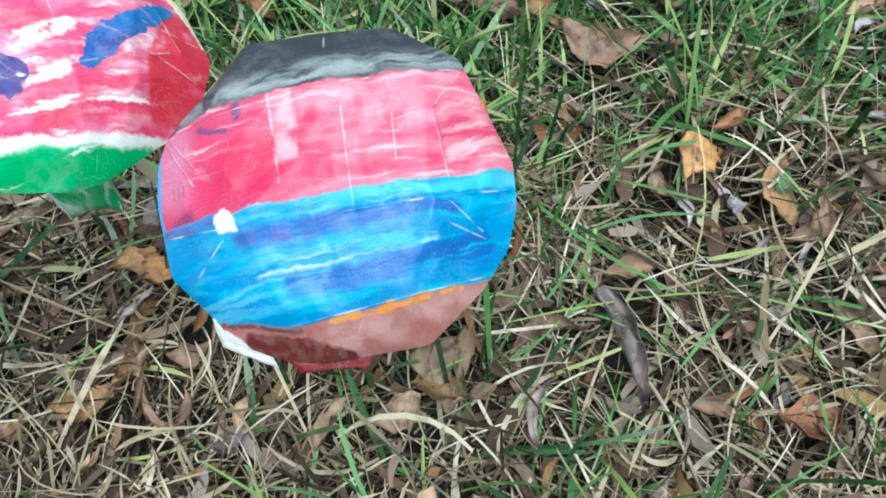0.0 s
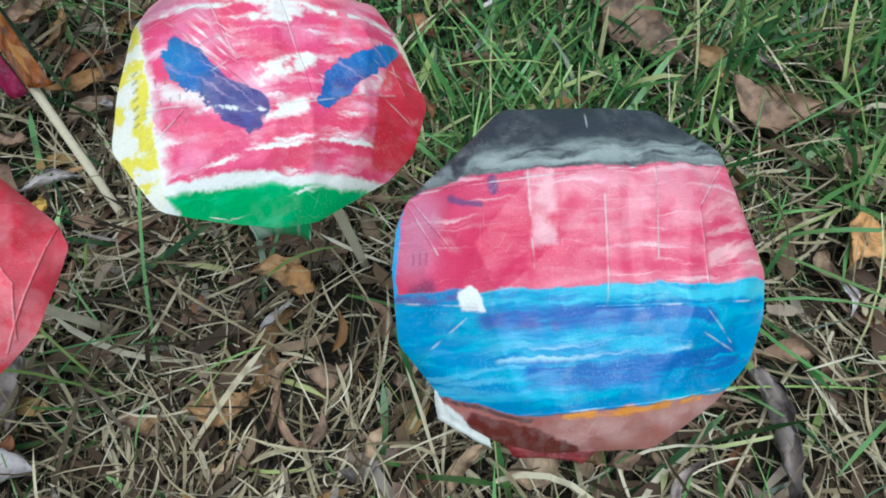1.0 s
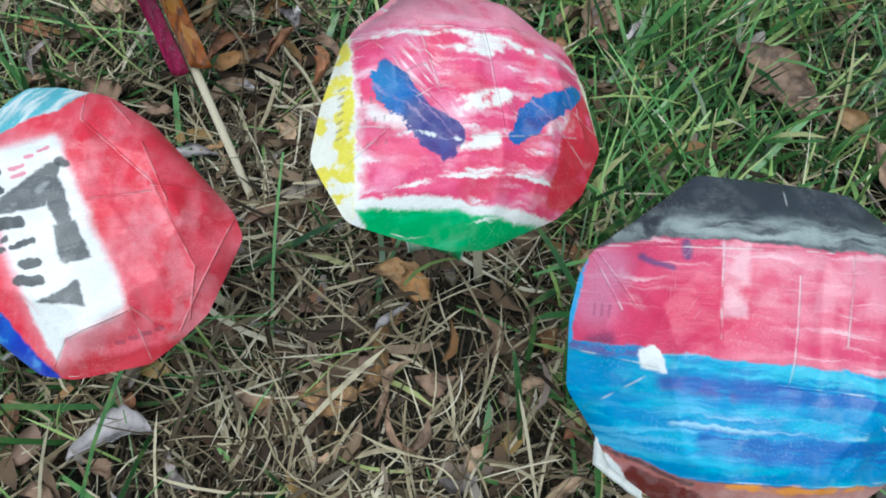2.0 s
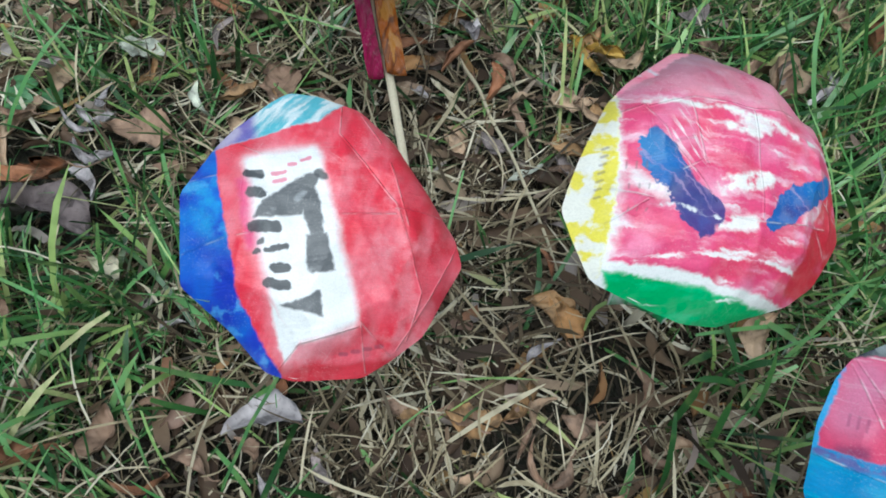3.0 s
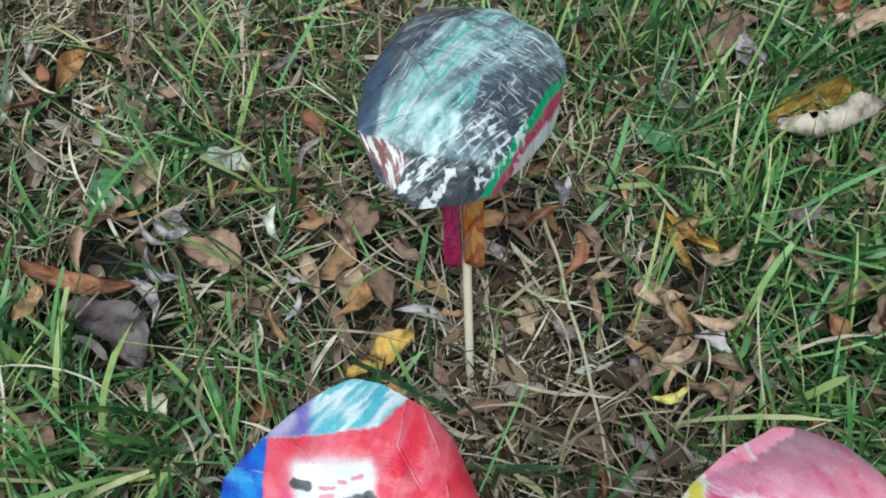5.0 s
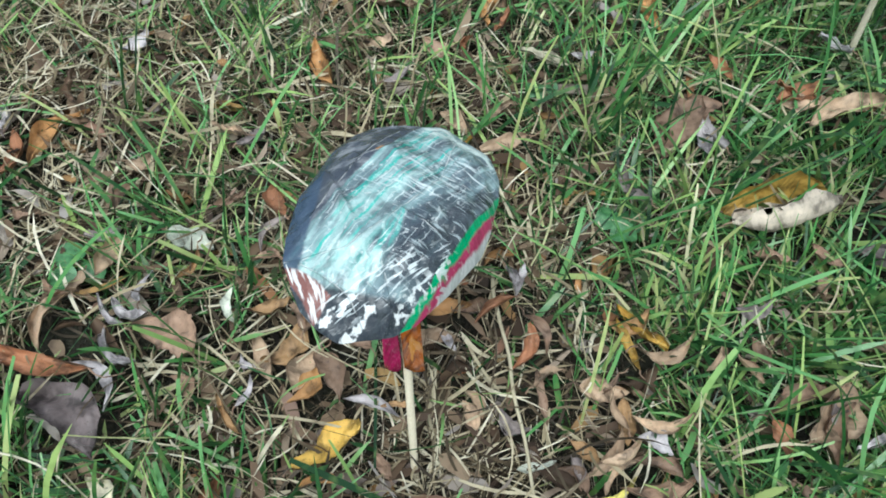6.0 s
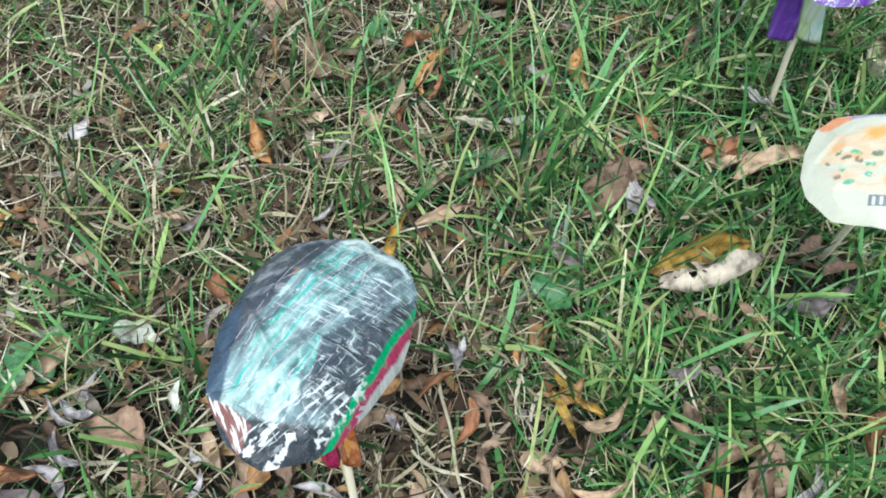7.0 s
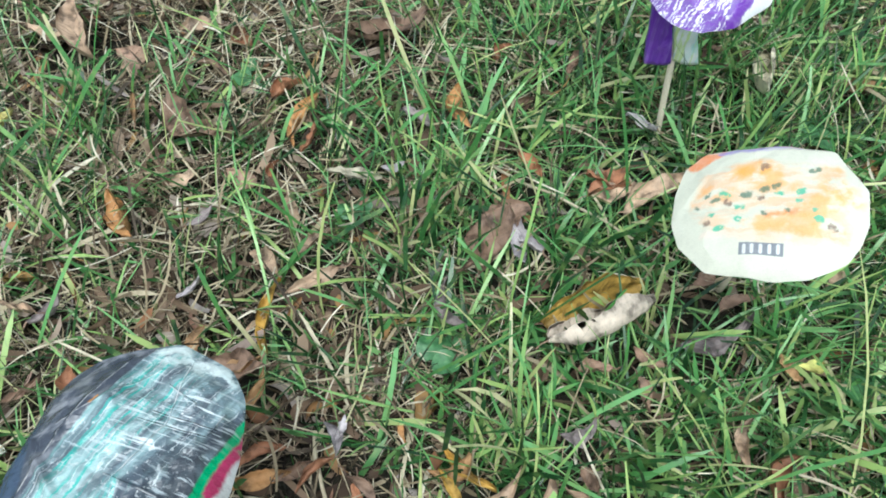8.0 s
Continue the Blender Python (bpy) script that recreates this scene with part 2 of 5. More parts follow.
DARK_FOLDS = [((-65, -32), (-36, -30)), ((-36, -30), (-6, -10)), ((-6, -10), (26, 20)), ((26, 20), (44, 62)), ((-16, -41), (-11, -64)), ((12, 26), (48, 8)), ((-7, -4), (22, -25)), ((-58, -5), (-32, 28)), ((-32, 28), (9, 77)),
              ((-65, -34), (-35, -59)), ((-36, -57), (-28, -75)), ((-75, -30), (-66, -31)), ((48, 8), (60, 22)), ((20, 30), (54, 12)), ((30, 46), (44, 30)), ((-34, 34), (26, 58)), ((-24, -52), (-10, -66)), ((8, -40), (30, -20))]


def striped_paint():
    p = Paint("striped_paint")
    p.lay((0.003, 0.25, 0.54), p.half((-90, -80), (90, -80)))
    p.lay((0.02, 0.46, 0.66), p.streak(4, 0.44, 0.62, 0.025, 0.14), 0.75)
    p.lay((0.004, 0.13, 0.44), p.every(p.seg((-20, -40), (62, -33), 6.5, 2.5), p.streak(6, 0.35, 0.5)))
    p.lay((0.004, 0.13, 0.44), p.every(p.seg((-40, -16), (50, -14), 4, 2), p.streak(3, 0.4, 0.55, shift=3)))
    p.lay((0.45, 0.72, 0.84), p.every(p.seg((-35, -33), (40, -26), 3, 2), p.streak(5, 0.48, 0.6, shift=9)), 0.8)
    p.lay((0.16, 0.1, 0.3), p.every(p.seg((-42, -18), (-15, -19), 3, 2), p.blot(0.1, 0.4, 0.6)), 0.6)
    p.lay((0.06, 0.52, 0.7), p.every(p.seg((-44, -7), (80, -4), 4, 1.0), p.streak(2, 0.36, 0.5, shift=5)))
    pink = p.every(p.half((-90, -10), (-52, -9), 0.8), p.half((-52, -5), (84, 0), 0.8))
    p.lay((0.66, 0.05, 0.145), pink)
    p.lay((0.8, 0.25, 0.33), p.every(pink, p.streak(2, 0.42, 0.62, 0.02, 0.1, 4), p.seg((-5, 28), (80, 28), 34, 18)), 0.75)
    p.lay((0.87, 0.58, 0.62), p.every(pink, p.streak(3, 0.54, 0.68, 0.02, 0.25, 21)), 0.7)
    p.lay((0.66, 0.015, 0.09), p.every(pink, p.seg((-38, 8), (-20, 20), 15, 12), p.blot(0.04, 0.3, 0.55)), 0.85)
    p.lay((0.86, 0.5, 0.55), p.every(pink, p.poly([(-23, 13), (-12, 13), (-13, 47), (-24, 47)], 1.2), p.blot(0.09, 0.3, 0.6, 9)), 0.8)
    p.lay((0.84, 0.4, 0.47), p.every(pink, p.poly([(-10, 20), (49, 22), (62, 50), (-12, 46)], 3), p.blot(0.06, 0.35, 0.65, 19)), 0.6)
    p.lay((0.6, 0.012, 0.09), p.every(pink, p.poly([(-58, -4), (-23, -3), (-24, 30), (-50, 24)], 6), p.blot(0.05, 0.3, 0.6, 29)), 0.75)
    p.lay((0.88, 0.6, 0.6), p.every(pink, p.poly([(51, 2), (80, 6), (68, 40), (50, 28)], 3), p.streak(24, 0.45, 0.62, 0.03, 0.18, 33)), 0.6)
    p.lay((0.85, 0.62, 0.66), p.every(pink, p.poly([(-72, 34), (-60, 12), (-54, 12), (-66, 32)], 3), p.blot(0.1, 0.35, 0.6, 3)), 0.75)
    p.lay((0.66, 0.25, 0.4), p.every(pink, p.seg((-70, 30), (-72, 10), 8, 7)), 0.7)
    p.lay((0.1, 0.02, 0.1), p.every(pink, p.seg((-72, -5), (-66, -3), 3, 3)), 0.7)
    p.lay((0.12, 0.08, 0.3), p.every(p.seg((-80, -9), (-52, -8), 2, 1.4), p.blot(0.2, 0.3, 0.5)), 0.8)
    for a, b in [((-57, 35), (-43, 31)), ((-39, 44), (-38, 38))]:
        p.lay((0.06, 0.06, 0.2), p.seg(a, b, 1.6, 1.0), 0.75)
    for k in range(3):
        p.lay((0.25, 0.04, 0.12), p.seg((-73 + 3 * k, 6), (-73 + 3 * k, 11), 0.5, 0.4, True), 0.4)
    black = p.math("MAXIMUM", p.half((-84, 34), (-46, 46), 0.7), p.half((-60, 45), (70, 51), 0.7))
    p.lay((0.026, 0.034, 0.046), black)
    p.lay((0.36, 0.42, 0.4), p.every(black, p.seg((-40, 51), (66, 57), 5, 5), p.streak(4, 0.36, 0.58, 0.03, 0.2, 7)), 0.9)
    p.lay((0.3, 0.36, 0.34), p.every(black, p.seg((-68, 44), (-40, 54), 5, 4), p.blot(0.1, 0.45, 0.6)), 0.7)
    brown = p.math("MAXIMUM", p.half((90, -45), (-20, -58), 0.8), p.half((-20, -58), (-90, -48), 0.8))
    p.lay((0.4, 0.13, 0.11), brown)
    p.lay((0.6, 0.36, 0.33), p.every(brown, p.seg((-5, -67), (60, -58), 8, 6), p.blot(0.07, 0.3, 0.62)), 0.75)
    p.lay((0.13, 0.01, 0.008), p.every(brown, p.poly([(-60, -84), (8, -84), (-2, -72), (-28, -61), (-48, -59)], 1)), 0.95)
    p.lay((0.8, 0.81, 0.78), p.every(brown, p.poly([(-75, -56), (-58, -72), (-44, -72), (-50, -62), (-58, -56)], 0.8)))
    p.lay((0.75, 0.29, 0.04), p.every(p.seg((-8, -58), (50, -51), 1.4, 0.9), p.blot(0.12, 0.35, 0.5)))
    p.lay((0.05, 0.03, 0.04), p.every(p.seg((-60, -53), (-22, -60), 1.0, 0.8), p.blot(0.2, 0.3, 0.5)), 0.8)
    p.lay((0.82, 0.33, 0.03), p.seg((73, 44), (84, 8), 2.6, 0.8))
    p.lay((0.04, 0.35, 0.68), p.seg((-81, 30), (-84, -6), 3.0, 0.8))
    p.lay((0.84, 0.86, 0.85), p.poly([(-54, -7), (-52, -13.5), (-42, -13), (-44.5, -4), (-48, -1.5)], 0.7))
    p.lay((0.16, 0.55, 0.78), p.every(p.seg((-60, -44), (-20, -30), 12, 10), p.streak(8, 0.46, 0.6, 0.03, 0.2, 51)), 0.6)
    p.lay((0.05, 0.12, 0.45), p.every(p.seg((-44, -17), (10, -15), 3.5, 2.5), p.blot(0.08, 0.35, 0.6, 52)), 0.6)
    for a, b in STRIPED_FOLDS:
        p.crease(a, b, 0.8)
    for a, b in (((-74, 38), (64, 51)), ((-27, -58), (66, -47))):
        p.crease(a, b, 0.9)
    return p.done()


def pink_paint():
    p = Paint("pink_brush_paint", wobble=(1.5, 0.9))
    pink = p.half((-52, 60), (-62, -60), 1.0)
    p.lay((0.84, 0.5, 0.6), pink, 0.9)
    p.lay((0.73, 0.04, 0.17), p.every(pink, p.streak(-6, 0.3, 0.52, 0.022, 0.14, 2)), 0.96)
    p.lay((0.74, 0.05, 0.12), p.every(pink, p.blot(0.035, 0.44, 0.6, 61)), 0.6)
    p.lay((0.83, 0.26, 0.42), p.every(pink, p.blot(0.05, 0.46, 0.64, 30)), 0.65)
    p.lay((0.86, 0.8, 0.8), p.every(pink, p.streak(-12, 0.56, 0.66, 0.035, 0.16, 77), p.blot(0.04, 0.4, 0.6, 5)), 0.85)
    p.lay((0.86, 0.86, 0.83), p.every(p.seg((-57, 36), (-60, -40), 3, 2.5), p.blot(0.08, 0.36, 0.56, 9)), 0.9)
    p.lay((0.86, 0.86, 0.83), p.every(p.seg((-50, -4), (-37, -8), 4, 3), p.blot(0.1, 0.3, 0.55, 2)), 0.85)
    p.lay((0.86, 0.84, 0.82), p.every(p.poly([(-36, 16), (-20, 4), (-16, 30), (-28, 34)], 4), p.scuff(-55, 0.5, 0.6, 0.05, 0.4, 3)), 0.8)
    p.lay((0.86, 0.86, 0.83), p.every(p.seg((36, -18), (58, -7), 3, 2.5), p.blot(0.1, 0.35, 0.55, 14)), 0.85)
    p.lay((0.86, 0.86, 0.83), p.every(p.seg((0, 29), (14, 25), 2.6, 1.5), p.blot(0.12, 0.3, 0.5, 4)), 0.9)
    p.lay((0.66, 0.03, 0.1), p.every(p.seg((5, -34), (55, -36), 16, 9), p.streak(-12, 0.4, 0.6, 0.03, 0.2, 17)), 0.8)
    p.lay((0.82, 0.34, 0.42), p.every(p.half((-50, 44), (64, 28), 3), p.blot(0.06, 0.32, 0.52)), 0.7)
    for a, b, r in (((-44, 37), (-20, 35), 1.4), ((-20, 35), (8, 31), 1.2), ((8, 31), (41, 22), 1.8), ((41, 22), (68, 18), 1.4), ((-6, 25), (8, 22), 2.6), ((-14, -21), (4, -21), 3.6), ((-10, -4), (12, 0), 4.5)):
        p.lay((0.86, 0.86, 0.8), p.every(p.seg(a, b, r, 1.4), p.blot(0.14, 0.36, 0.5, r)), 0.95)
    for k in range(5):
        p.lay((0.86, 0.85, 0.82), p.every(p.seg((-48 + 9 * k, -40 + 1.5 * k), (18 + 11 * k, -33 - 3.4 * k), 0.9, 0.7), p.streak(-9, 0.45, 0.58, 0.04, 0.3, k)), 0.85)
    p.lay((0.6, 0.012, 0.035), p.every(p.poly([(60, 6), (41, -24), (33, -52), (60, -56), (85, -20), (75, 8)], 1.5), p.blot(0.07, 0.22, 0.45)), 0.92)
    stroke = p.math("MAXIMUM", p.poly([(-50, 14), (-47, 3), (-34, -12), (-22, -10), (-33, 15), (-44, 21)], 3),
                    p.math("MAXIMUM", p.poly([(-37, -8), (-32, -21), (-20, -30), (-8, -17), (-14, -9), (-28, -2)], 3),
                           p.poly([(11, -23), (16, -25), (45, -9), (65, 5), (61, 10), (27, -2), (17, -10)], 3)))
    ragged = p.math("MULTIPLY", p.math("SUBTRACT", p.noise(p.flat, 0.2, 5).outputs[0], 0.5), 1.5)
    stroke = p.step(p.math("ADD", stroke, ragged), 0.35, 0.6)
    p.lay((0.014, 0.035, 0.22), stroke, 0.96)
    p.lay((0.004, 0.22, 0.52), p.every(stroke, p.math("MAXIMUM", p.seg((-48, 14), (-40, 6), 9, 7), p.seg((40, 0), (62, 7), 8, 7))), 0.8)
    p.lay((0.006, 0.13, 0.45), p.every(stroke, p.blot(0.06, 0.46, 0.64, 8)), 0.85)
    p.lay((0.08, 0.03, 0.2), p.every(stroke, p.seg((-22, -26), (-9, -17), 6, 5)), 0.6)
    p.lay((0.45, 0.3, 0.5), p.every(stroke, p.streak(-48, 0.55, 0.66, 0.03, 0.3)), 0.5)
    p.lay((0.8, 0.82, 0.8), p.every(p.seg((-40, -14), (-12, -19), 0.7, 0.6), p.blot(0.2, 0.4, 0.55)), 0.85)
    rim = p.every(p.half((-37, -43), (-72, -36), 1.2), p.half((60, -53), (-37, -43), 1.2))
    p.lay((0.85, 0.86, 0.83), rim)
    green = p.every(p.half((-37, -48), (-74, -41), 1.3), p.half((60, -58), (-37, -48), 1.3), p.half((-64, -40), (-50, -66), 1.5))
    p.lay((0.012, 0.44, 0.13), p.every(green, p.streak(-4, 0.28, 0.38, 0.03, 0.22, 12)))
    p.lay((0.03, 0.56, 0.22), p.every(green, p.streak(-4, 0.5, 0.62, 0.03, 0.12, 3)), 0.7)
    side = p.half((-63, -60), (-52, 60), 0.8)
    p.lay((0.85, 0.86, 0.8), side)
    p.lay((0.8, 0.7, 0.03), p.every(side, p.blot(0.07, 0.36, 0.48, 5)), 0.95)
    p.lay((0.84, 0.85, 0.8), p.every(side, p.blot(0.09, 0.44, 0.52, 14)), 0.9)
    p.lay((0.82, 0.8, 0.55), p.seg((68, 15), (76, -12), 2.2, 0.7))
    p.lay((0.045, 0.05, 0.075), p.every(p.half((-20, 63), (-46, 46), 0.8), p.half((-52, 46), (-30, 52), 30)), 0.92)
    for u in (-40, -34):
        p.lay((0.6, 0.62, 0.66), p.seg((u, 54), (u - 1, 64), 0.9, 0.7), 0.8)
    p.lay((0.2, 0.24, 0.24), p.seg((6, 74), (40, 56), 4, 1.5), 0.8)
    marks = 0.0
    for k, v in enumerate((2, -8, -18)):
        for u in (-54, -50, -46):
            marks = p.math("MAXIMUM", marks, p.seg((u, v), (u + 0.4, v + 3 - k), 0.4, 0.4, True))
    for k in range(7):
        marks = p.math("MAXIMUM", marks, p.seg((-66 + 0.7 * k, -12 + 4 * k), (-64.4 + 0.7 * k, -11.4 + 4 * k), 0.6, 0.4, True))
    p.lay((0.16, 0.12, 0.12), marks, 0.5)
    for a, b in PINK_FOLDS:
        p.crease(a, b, 0.7)
    return p.done(0.8)


def red_paint():
    p = Paint("red_blue_paint", wobble=(1.6, 0.5))
    p.lay((0.74, 0.022, 0.055), p.half((-90, -90), (90, -90)))
    p.lay((0.8, 0.13, 0.18), p.blot(0.045, 0.42, 0.66, 6), 0.7)
    p.lay((0.84, 0.26, 0.3), p.every(p.blot(0.1, 0.45, 0.66, 44), p.blot(0.03, 0.4, 0.6, 8)), 0.65)
    p.lay((0.82, 0.2, 0.25), p.streak(76, 0.46, 0.68, 0.02, 0.1, 66), 0.5)
    p.lay((0.56, 0.01, 0.03), p.half((80, -56), (-30, -69), 2), 0.85)
    white = p.math("MAXIMUM", p.poly([(-44, 35), (-26, -38), (-15, -57), (18, -45), (-9, 43)], 3.2), p.poly([(-27, -36), (-17, -66), (-10, -55)], 1.2))
    p.lay((0.84, 0.45, 0.5), p.poly([(-47, 37), (-30, -38), (-18, -70), (22, -47), (8, -9), (-6, 47)], 6), 0.6)
    p.lay((0.74, 0.05, 0.22), p.every(p.poly([(-47, 22), (-38, -12), (-32, -10), (-40, 24)], 2), p.blot(0.1, 0.25, 0.5, 5)), 0.7)
    p.lay((0.85, 0.86, 0.84), white)
    ink = (0.03, 0.036, 0.042)
    mark = p.math("MAXIMUM", p.math("MAXIMUM", p.poly([(-36, 3), (-13, 7), (-7, 27), (-13, 28), (-34, 12)], 0.9), p.poly([(-14, 12), (-9, -5), (-1, -3), (-5, 10), (-8, 27), (-11, 27)], 0.9)),
                  p.math("MAXIMUM", p.poly([(-12, -3), (-9, -21), (4, -19), (-1, -1)], 0.9), p.poly([(-21.5, -39), (-1, -42), (-3, -28)], 0.8)))
    p.lay(ink, p.every(mark, p.blot(0.1, 0.16, 0.4, 3)), 0.88)
    p.lay(ink, p.seg((-8, 28), (-5, 27), 2.4, 0.7), 0.9)
    p.lay((0.4, 0.42, 0.42), p.every(p.seg((-16, 14), (-14, 17), 1.6, 1.2), mark), 0.7)
    # handwriting, kept as plain bars
    for a, b, r in (((-28, -28), (-19, -28), 2.6), ((-25, -20), (-20, -19), 2.6), ((-29, -12), (-21, -9), 1.6), ((-34, -13), (-33.5, -12.6), 1.6), ((-33, -8), (-32.5, -7.6), 1.5), ((-36, -1), (-26, 0), 2.8), ((-40, 16), (-34, 16), 2.3), ((-41, 25), (-35, 25), 2.3)):
        p.lay(ink, p.seg(a, b, r, 0.5), 0.94)
    for a, b in (((-29, 26), (-24, 27)), ((-28, 22), (-24, 23)), ((-22, 31), (-19, 32)), ((-16, 34), (-13, 35))):
        p.lay((0.74, 0.16, 0.26), p.seg(a, b, 1.1, 0.5), 0.8)
    blue = p.math("MAXIMUM", p.half((-52, 8), (-60, 42), 0.8), p.math("MAXIMUM", p.half((-40, -38), (-52, 8), 0.8), p.half((-19, -72), (-40, -38), 0.8)))
    p.lay((0.006, 0.035, 0.46), blue)
    p.lay((0.012, 0.14, 0.62), p.every(blue, p.blot(0.035, 0.42, 0.62, 3)), 0.85)
    p.lay((0.04, 0.4, 0.7), p.every(blue, p.seg((-64, 16), (-50, 2), 12, 9), p.blot(0.08, 0.36, 0.6, 2)), 0.75)
    p.lay((0.1, 0.4, 0.75), p.every(blue, p.blot(0.09, 0.55, 0.65, 17)), 0.6)
    top = p.every(p.half((-62, 40), (-7, 58.5), 0.8), p.half((-9, 57), (3, 70), 0.8))
    p.lay((0.72, 0.8, 0.8), top)
    p.lay((0.008, 0.42, 0.52), p.every(top, p.streak(52, 0.4, 0.55, 0.03, 0.16, 8)), 0.85)
    p.lay((0.13, 0.07, 0.4), p.every(top, p.half((-38, 40), (-44, 70), 3)), 0.9)
    p.lay((0.55, 0.5, 0.6), p.every(top, p.seg((-56, 44), (-50, 50), 3, 2)), 0.7)
    for k in range(4):
        p.lay((0.2, 0.05, 0.1), p.seg((10 + 6 * k, -60 + 1.5 * k), (13 + 6 * k, -60 + 1.6 * k), 1.0, 0.5, True), 0.45)
    for a, b in RED_FOLDS:
        p.crease(a, b, 0.45)
    return p.done(0.8)


def dark_paint():
    p = Paint("dark_marbled_paint", rough=0.2, wobble=(1.4, 0.35))
    p.lay((0.07, 0.092, 0.115), p.half((-90, -90), (90, -90)))
    p.lay((0.2, 0.285, 0.305), p.streak(47, 0.4, 0.62, 0.02, 0.1, 3), 0.85)
    inner = p.other(p.seg((14, -52), (60, 2), 15, 9))
    p.lay((0.4, 0.54, 0.53), p.every(p.streak(47, 0.46, 0.64, 0.016, 0.16, 14), p.blot(0.035, 0.3, 0.58, 4), inner), 0.8)
    # teal and white brush bands beside the long fold
    band = p.seg((-47, -24), (31, 56), 17, 10)
    p.lay((0.42, 0.62, 0.59), p.every(band, p.streak(47, 0.36, 0.66, 0.016, 0.1, 61)), 0.7)
    p.lay((0.03, 0.42, 0.34), p.every(band, p.streak(46, 0.5, 0.6, 0.014, 0.22, 23)), 0.85)
    p.lay((0.66, 0.82, 0.78), p.every(band, p.streak(48, 0.52, 0.68, 0.018, 0.14, 7)), 0.75)
    p.lay((0.04, 0.4, 0.33), p.every(p.seg((-30, -46), (0, -12), 5, 4), p.streak(60, 0.45, 0.55, 0.02, 0.3, 5)), 0.7)
    p.lay((0.03, 0.038, 0.05), p.every(p.seg((-4, -42), (34, -4), 11, 7), p.blot(0.06, 0.25, 0.5, 77)), 0.85)
    p.lay((0.75, 0.82, 0.8), p.every(p.streak(46, 0.6, 0.65, 0.03, 0.6, 40), inner), 0.5)
    p.lay((0.5, 0.7, 0.66), p.every(p.poly([(-66, -38), (-36, -66), (-8, -38), (-38, -24)], 4), p.streak(70, 0.36, 0.6, 0.04, 0.14)), 0.85)
    p.lay((0.03, 0.036, 0.044), p.every(p.seg((12, -54), (58, 2), 12, 8), p.blot(0.05, 0.25, 0.5)), 0.9)
    p.lay((0.66, 0.7, 0.68), p.every(p.blot(0.3, 0.6, 0.66, 6), inner), 0.5)
    p.lay((0.55, 0.63, 0.63), p.every(p.streak(-38, 0.56, 0.64, 0.05, 0.4, 91), p.blot(0.04, 0.4, 0.6, 12)), 0.55)
    p.lay((0.07, 0.085, 0.1), p.every(p.blot(0.045, 0.52, 0.62, 33), p.streak(40, 0.4, 0.6, 0.03, 0.1, 19)), 0.6)
    low = p.half((0, -65), (-70, -46), 2)
    p.lay((0.02, 0.026, 0.034), p.every(low, p.blot(0.06, 0.25, 0.4, 9)), 0.95)
    p.lay((0.8, 0.82, 0.8), p.every(low, p.blot(0.1, 0.57, 0.62, 2)), 0.9)
    left = p.math("MAXIMUM", p.half((-66, -16), (-25, 29), 0.8), p.half((-25, 29), (11, 71), 0.8))
    p.lay((0.05, 0.06, 0.08), left)
    p.lay((0.3, 0.31, 0.33), p.every(left, p.streak(25, 0.45, 0.66, 0.05, 0.12)), 0.7)
    p.lay((0.04, 0.07, 0.12), p.half((-65, -36), (-56, -2), 1.5), 0.85)
    rust = p.poly([(-76, -32), (-57, -70), (-46, -57), (-63, -38)], 0.8)
    p.lay((0.22, 0.09, 0.075), rust)
    p.lay((0.78, 0.77, 0.74), p.every(rust, p.streak(105, 0.5, 0.58, 0.04, 0.3)), 0.9)
    right = p.other(p.half((-2, -74), (70, 19), 0.8))
    p.lay((0.02, 0.42, 0.17), right)
    p.lay((0.5, 0.04, 0.14), p.every(p.other(p.half((1.2, -76), (72, 15.4), 0.9)), p.blot(0.1, 0.25, 0.4)))
    p.lay((0.74, 0.74, 0.72), p.other(p.half((4.4, -77), (74.4, 11), 0.9)))
    p.lay((0.65, 0.75, 0.72), p.every(p.seg((28, 72), (66, 48), 6, 4), p.blot(0.12, 0.42, 0.54)), 0.9)
    p.lay((0.8, 0.83, 0.8), p.every(p.seg((-2, -66), (28, -42), 5, 4), p.blot(0.22, 0.52, 0.6)), 0.9)
    p.lay((0.7, 0.3, 0.05), p.seg((-14, 43), (-10, 47), 0.8, 0.6), 0.8)
    for a, b in DARK_FOLDS:
        p.crease(a, b, 0.9)
    p.lay((0.72, 0.8, 0.76), p.every(p.math("MAXIMUM", p.seg((28, 76), (40, 74), 4, 2), p.seg((48, 62), (62, 52), 3, 2)), p.blot(0.15, 0.35, 0.5, 21)), 0.85)
    p.lay((0.75, 0.8, 0.79), p.every(p.seg((-40, -60), (24, -44), 12, 8), p.scuff(30, 0.56, 0.62, 0.07, 0.4, 13)), 0.8)
    p.lay((0.7, 0.77, 0.76), p.every(p.seg((10, 20), (52, 22), 16, 12), p.scuff(-28, 0.54, 0.64, 0.04, 0.4, 29)), 0.8)
    return p.done(1.2, 0.2, 1.9)


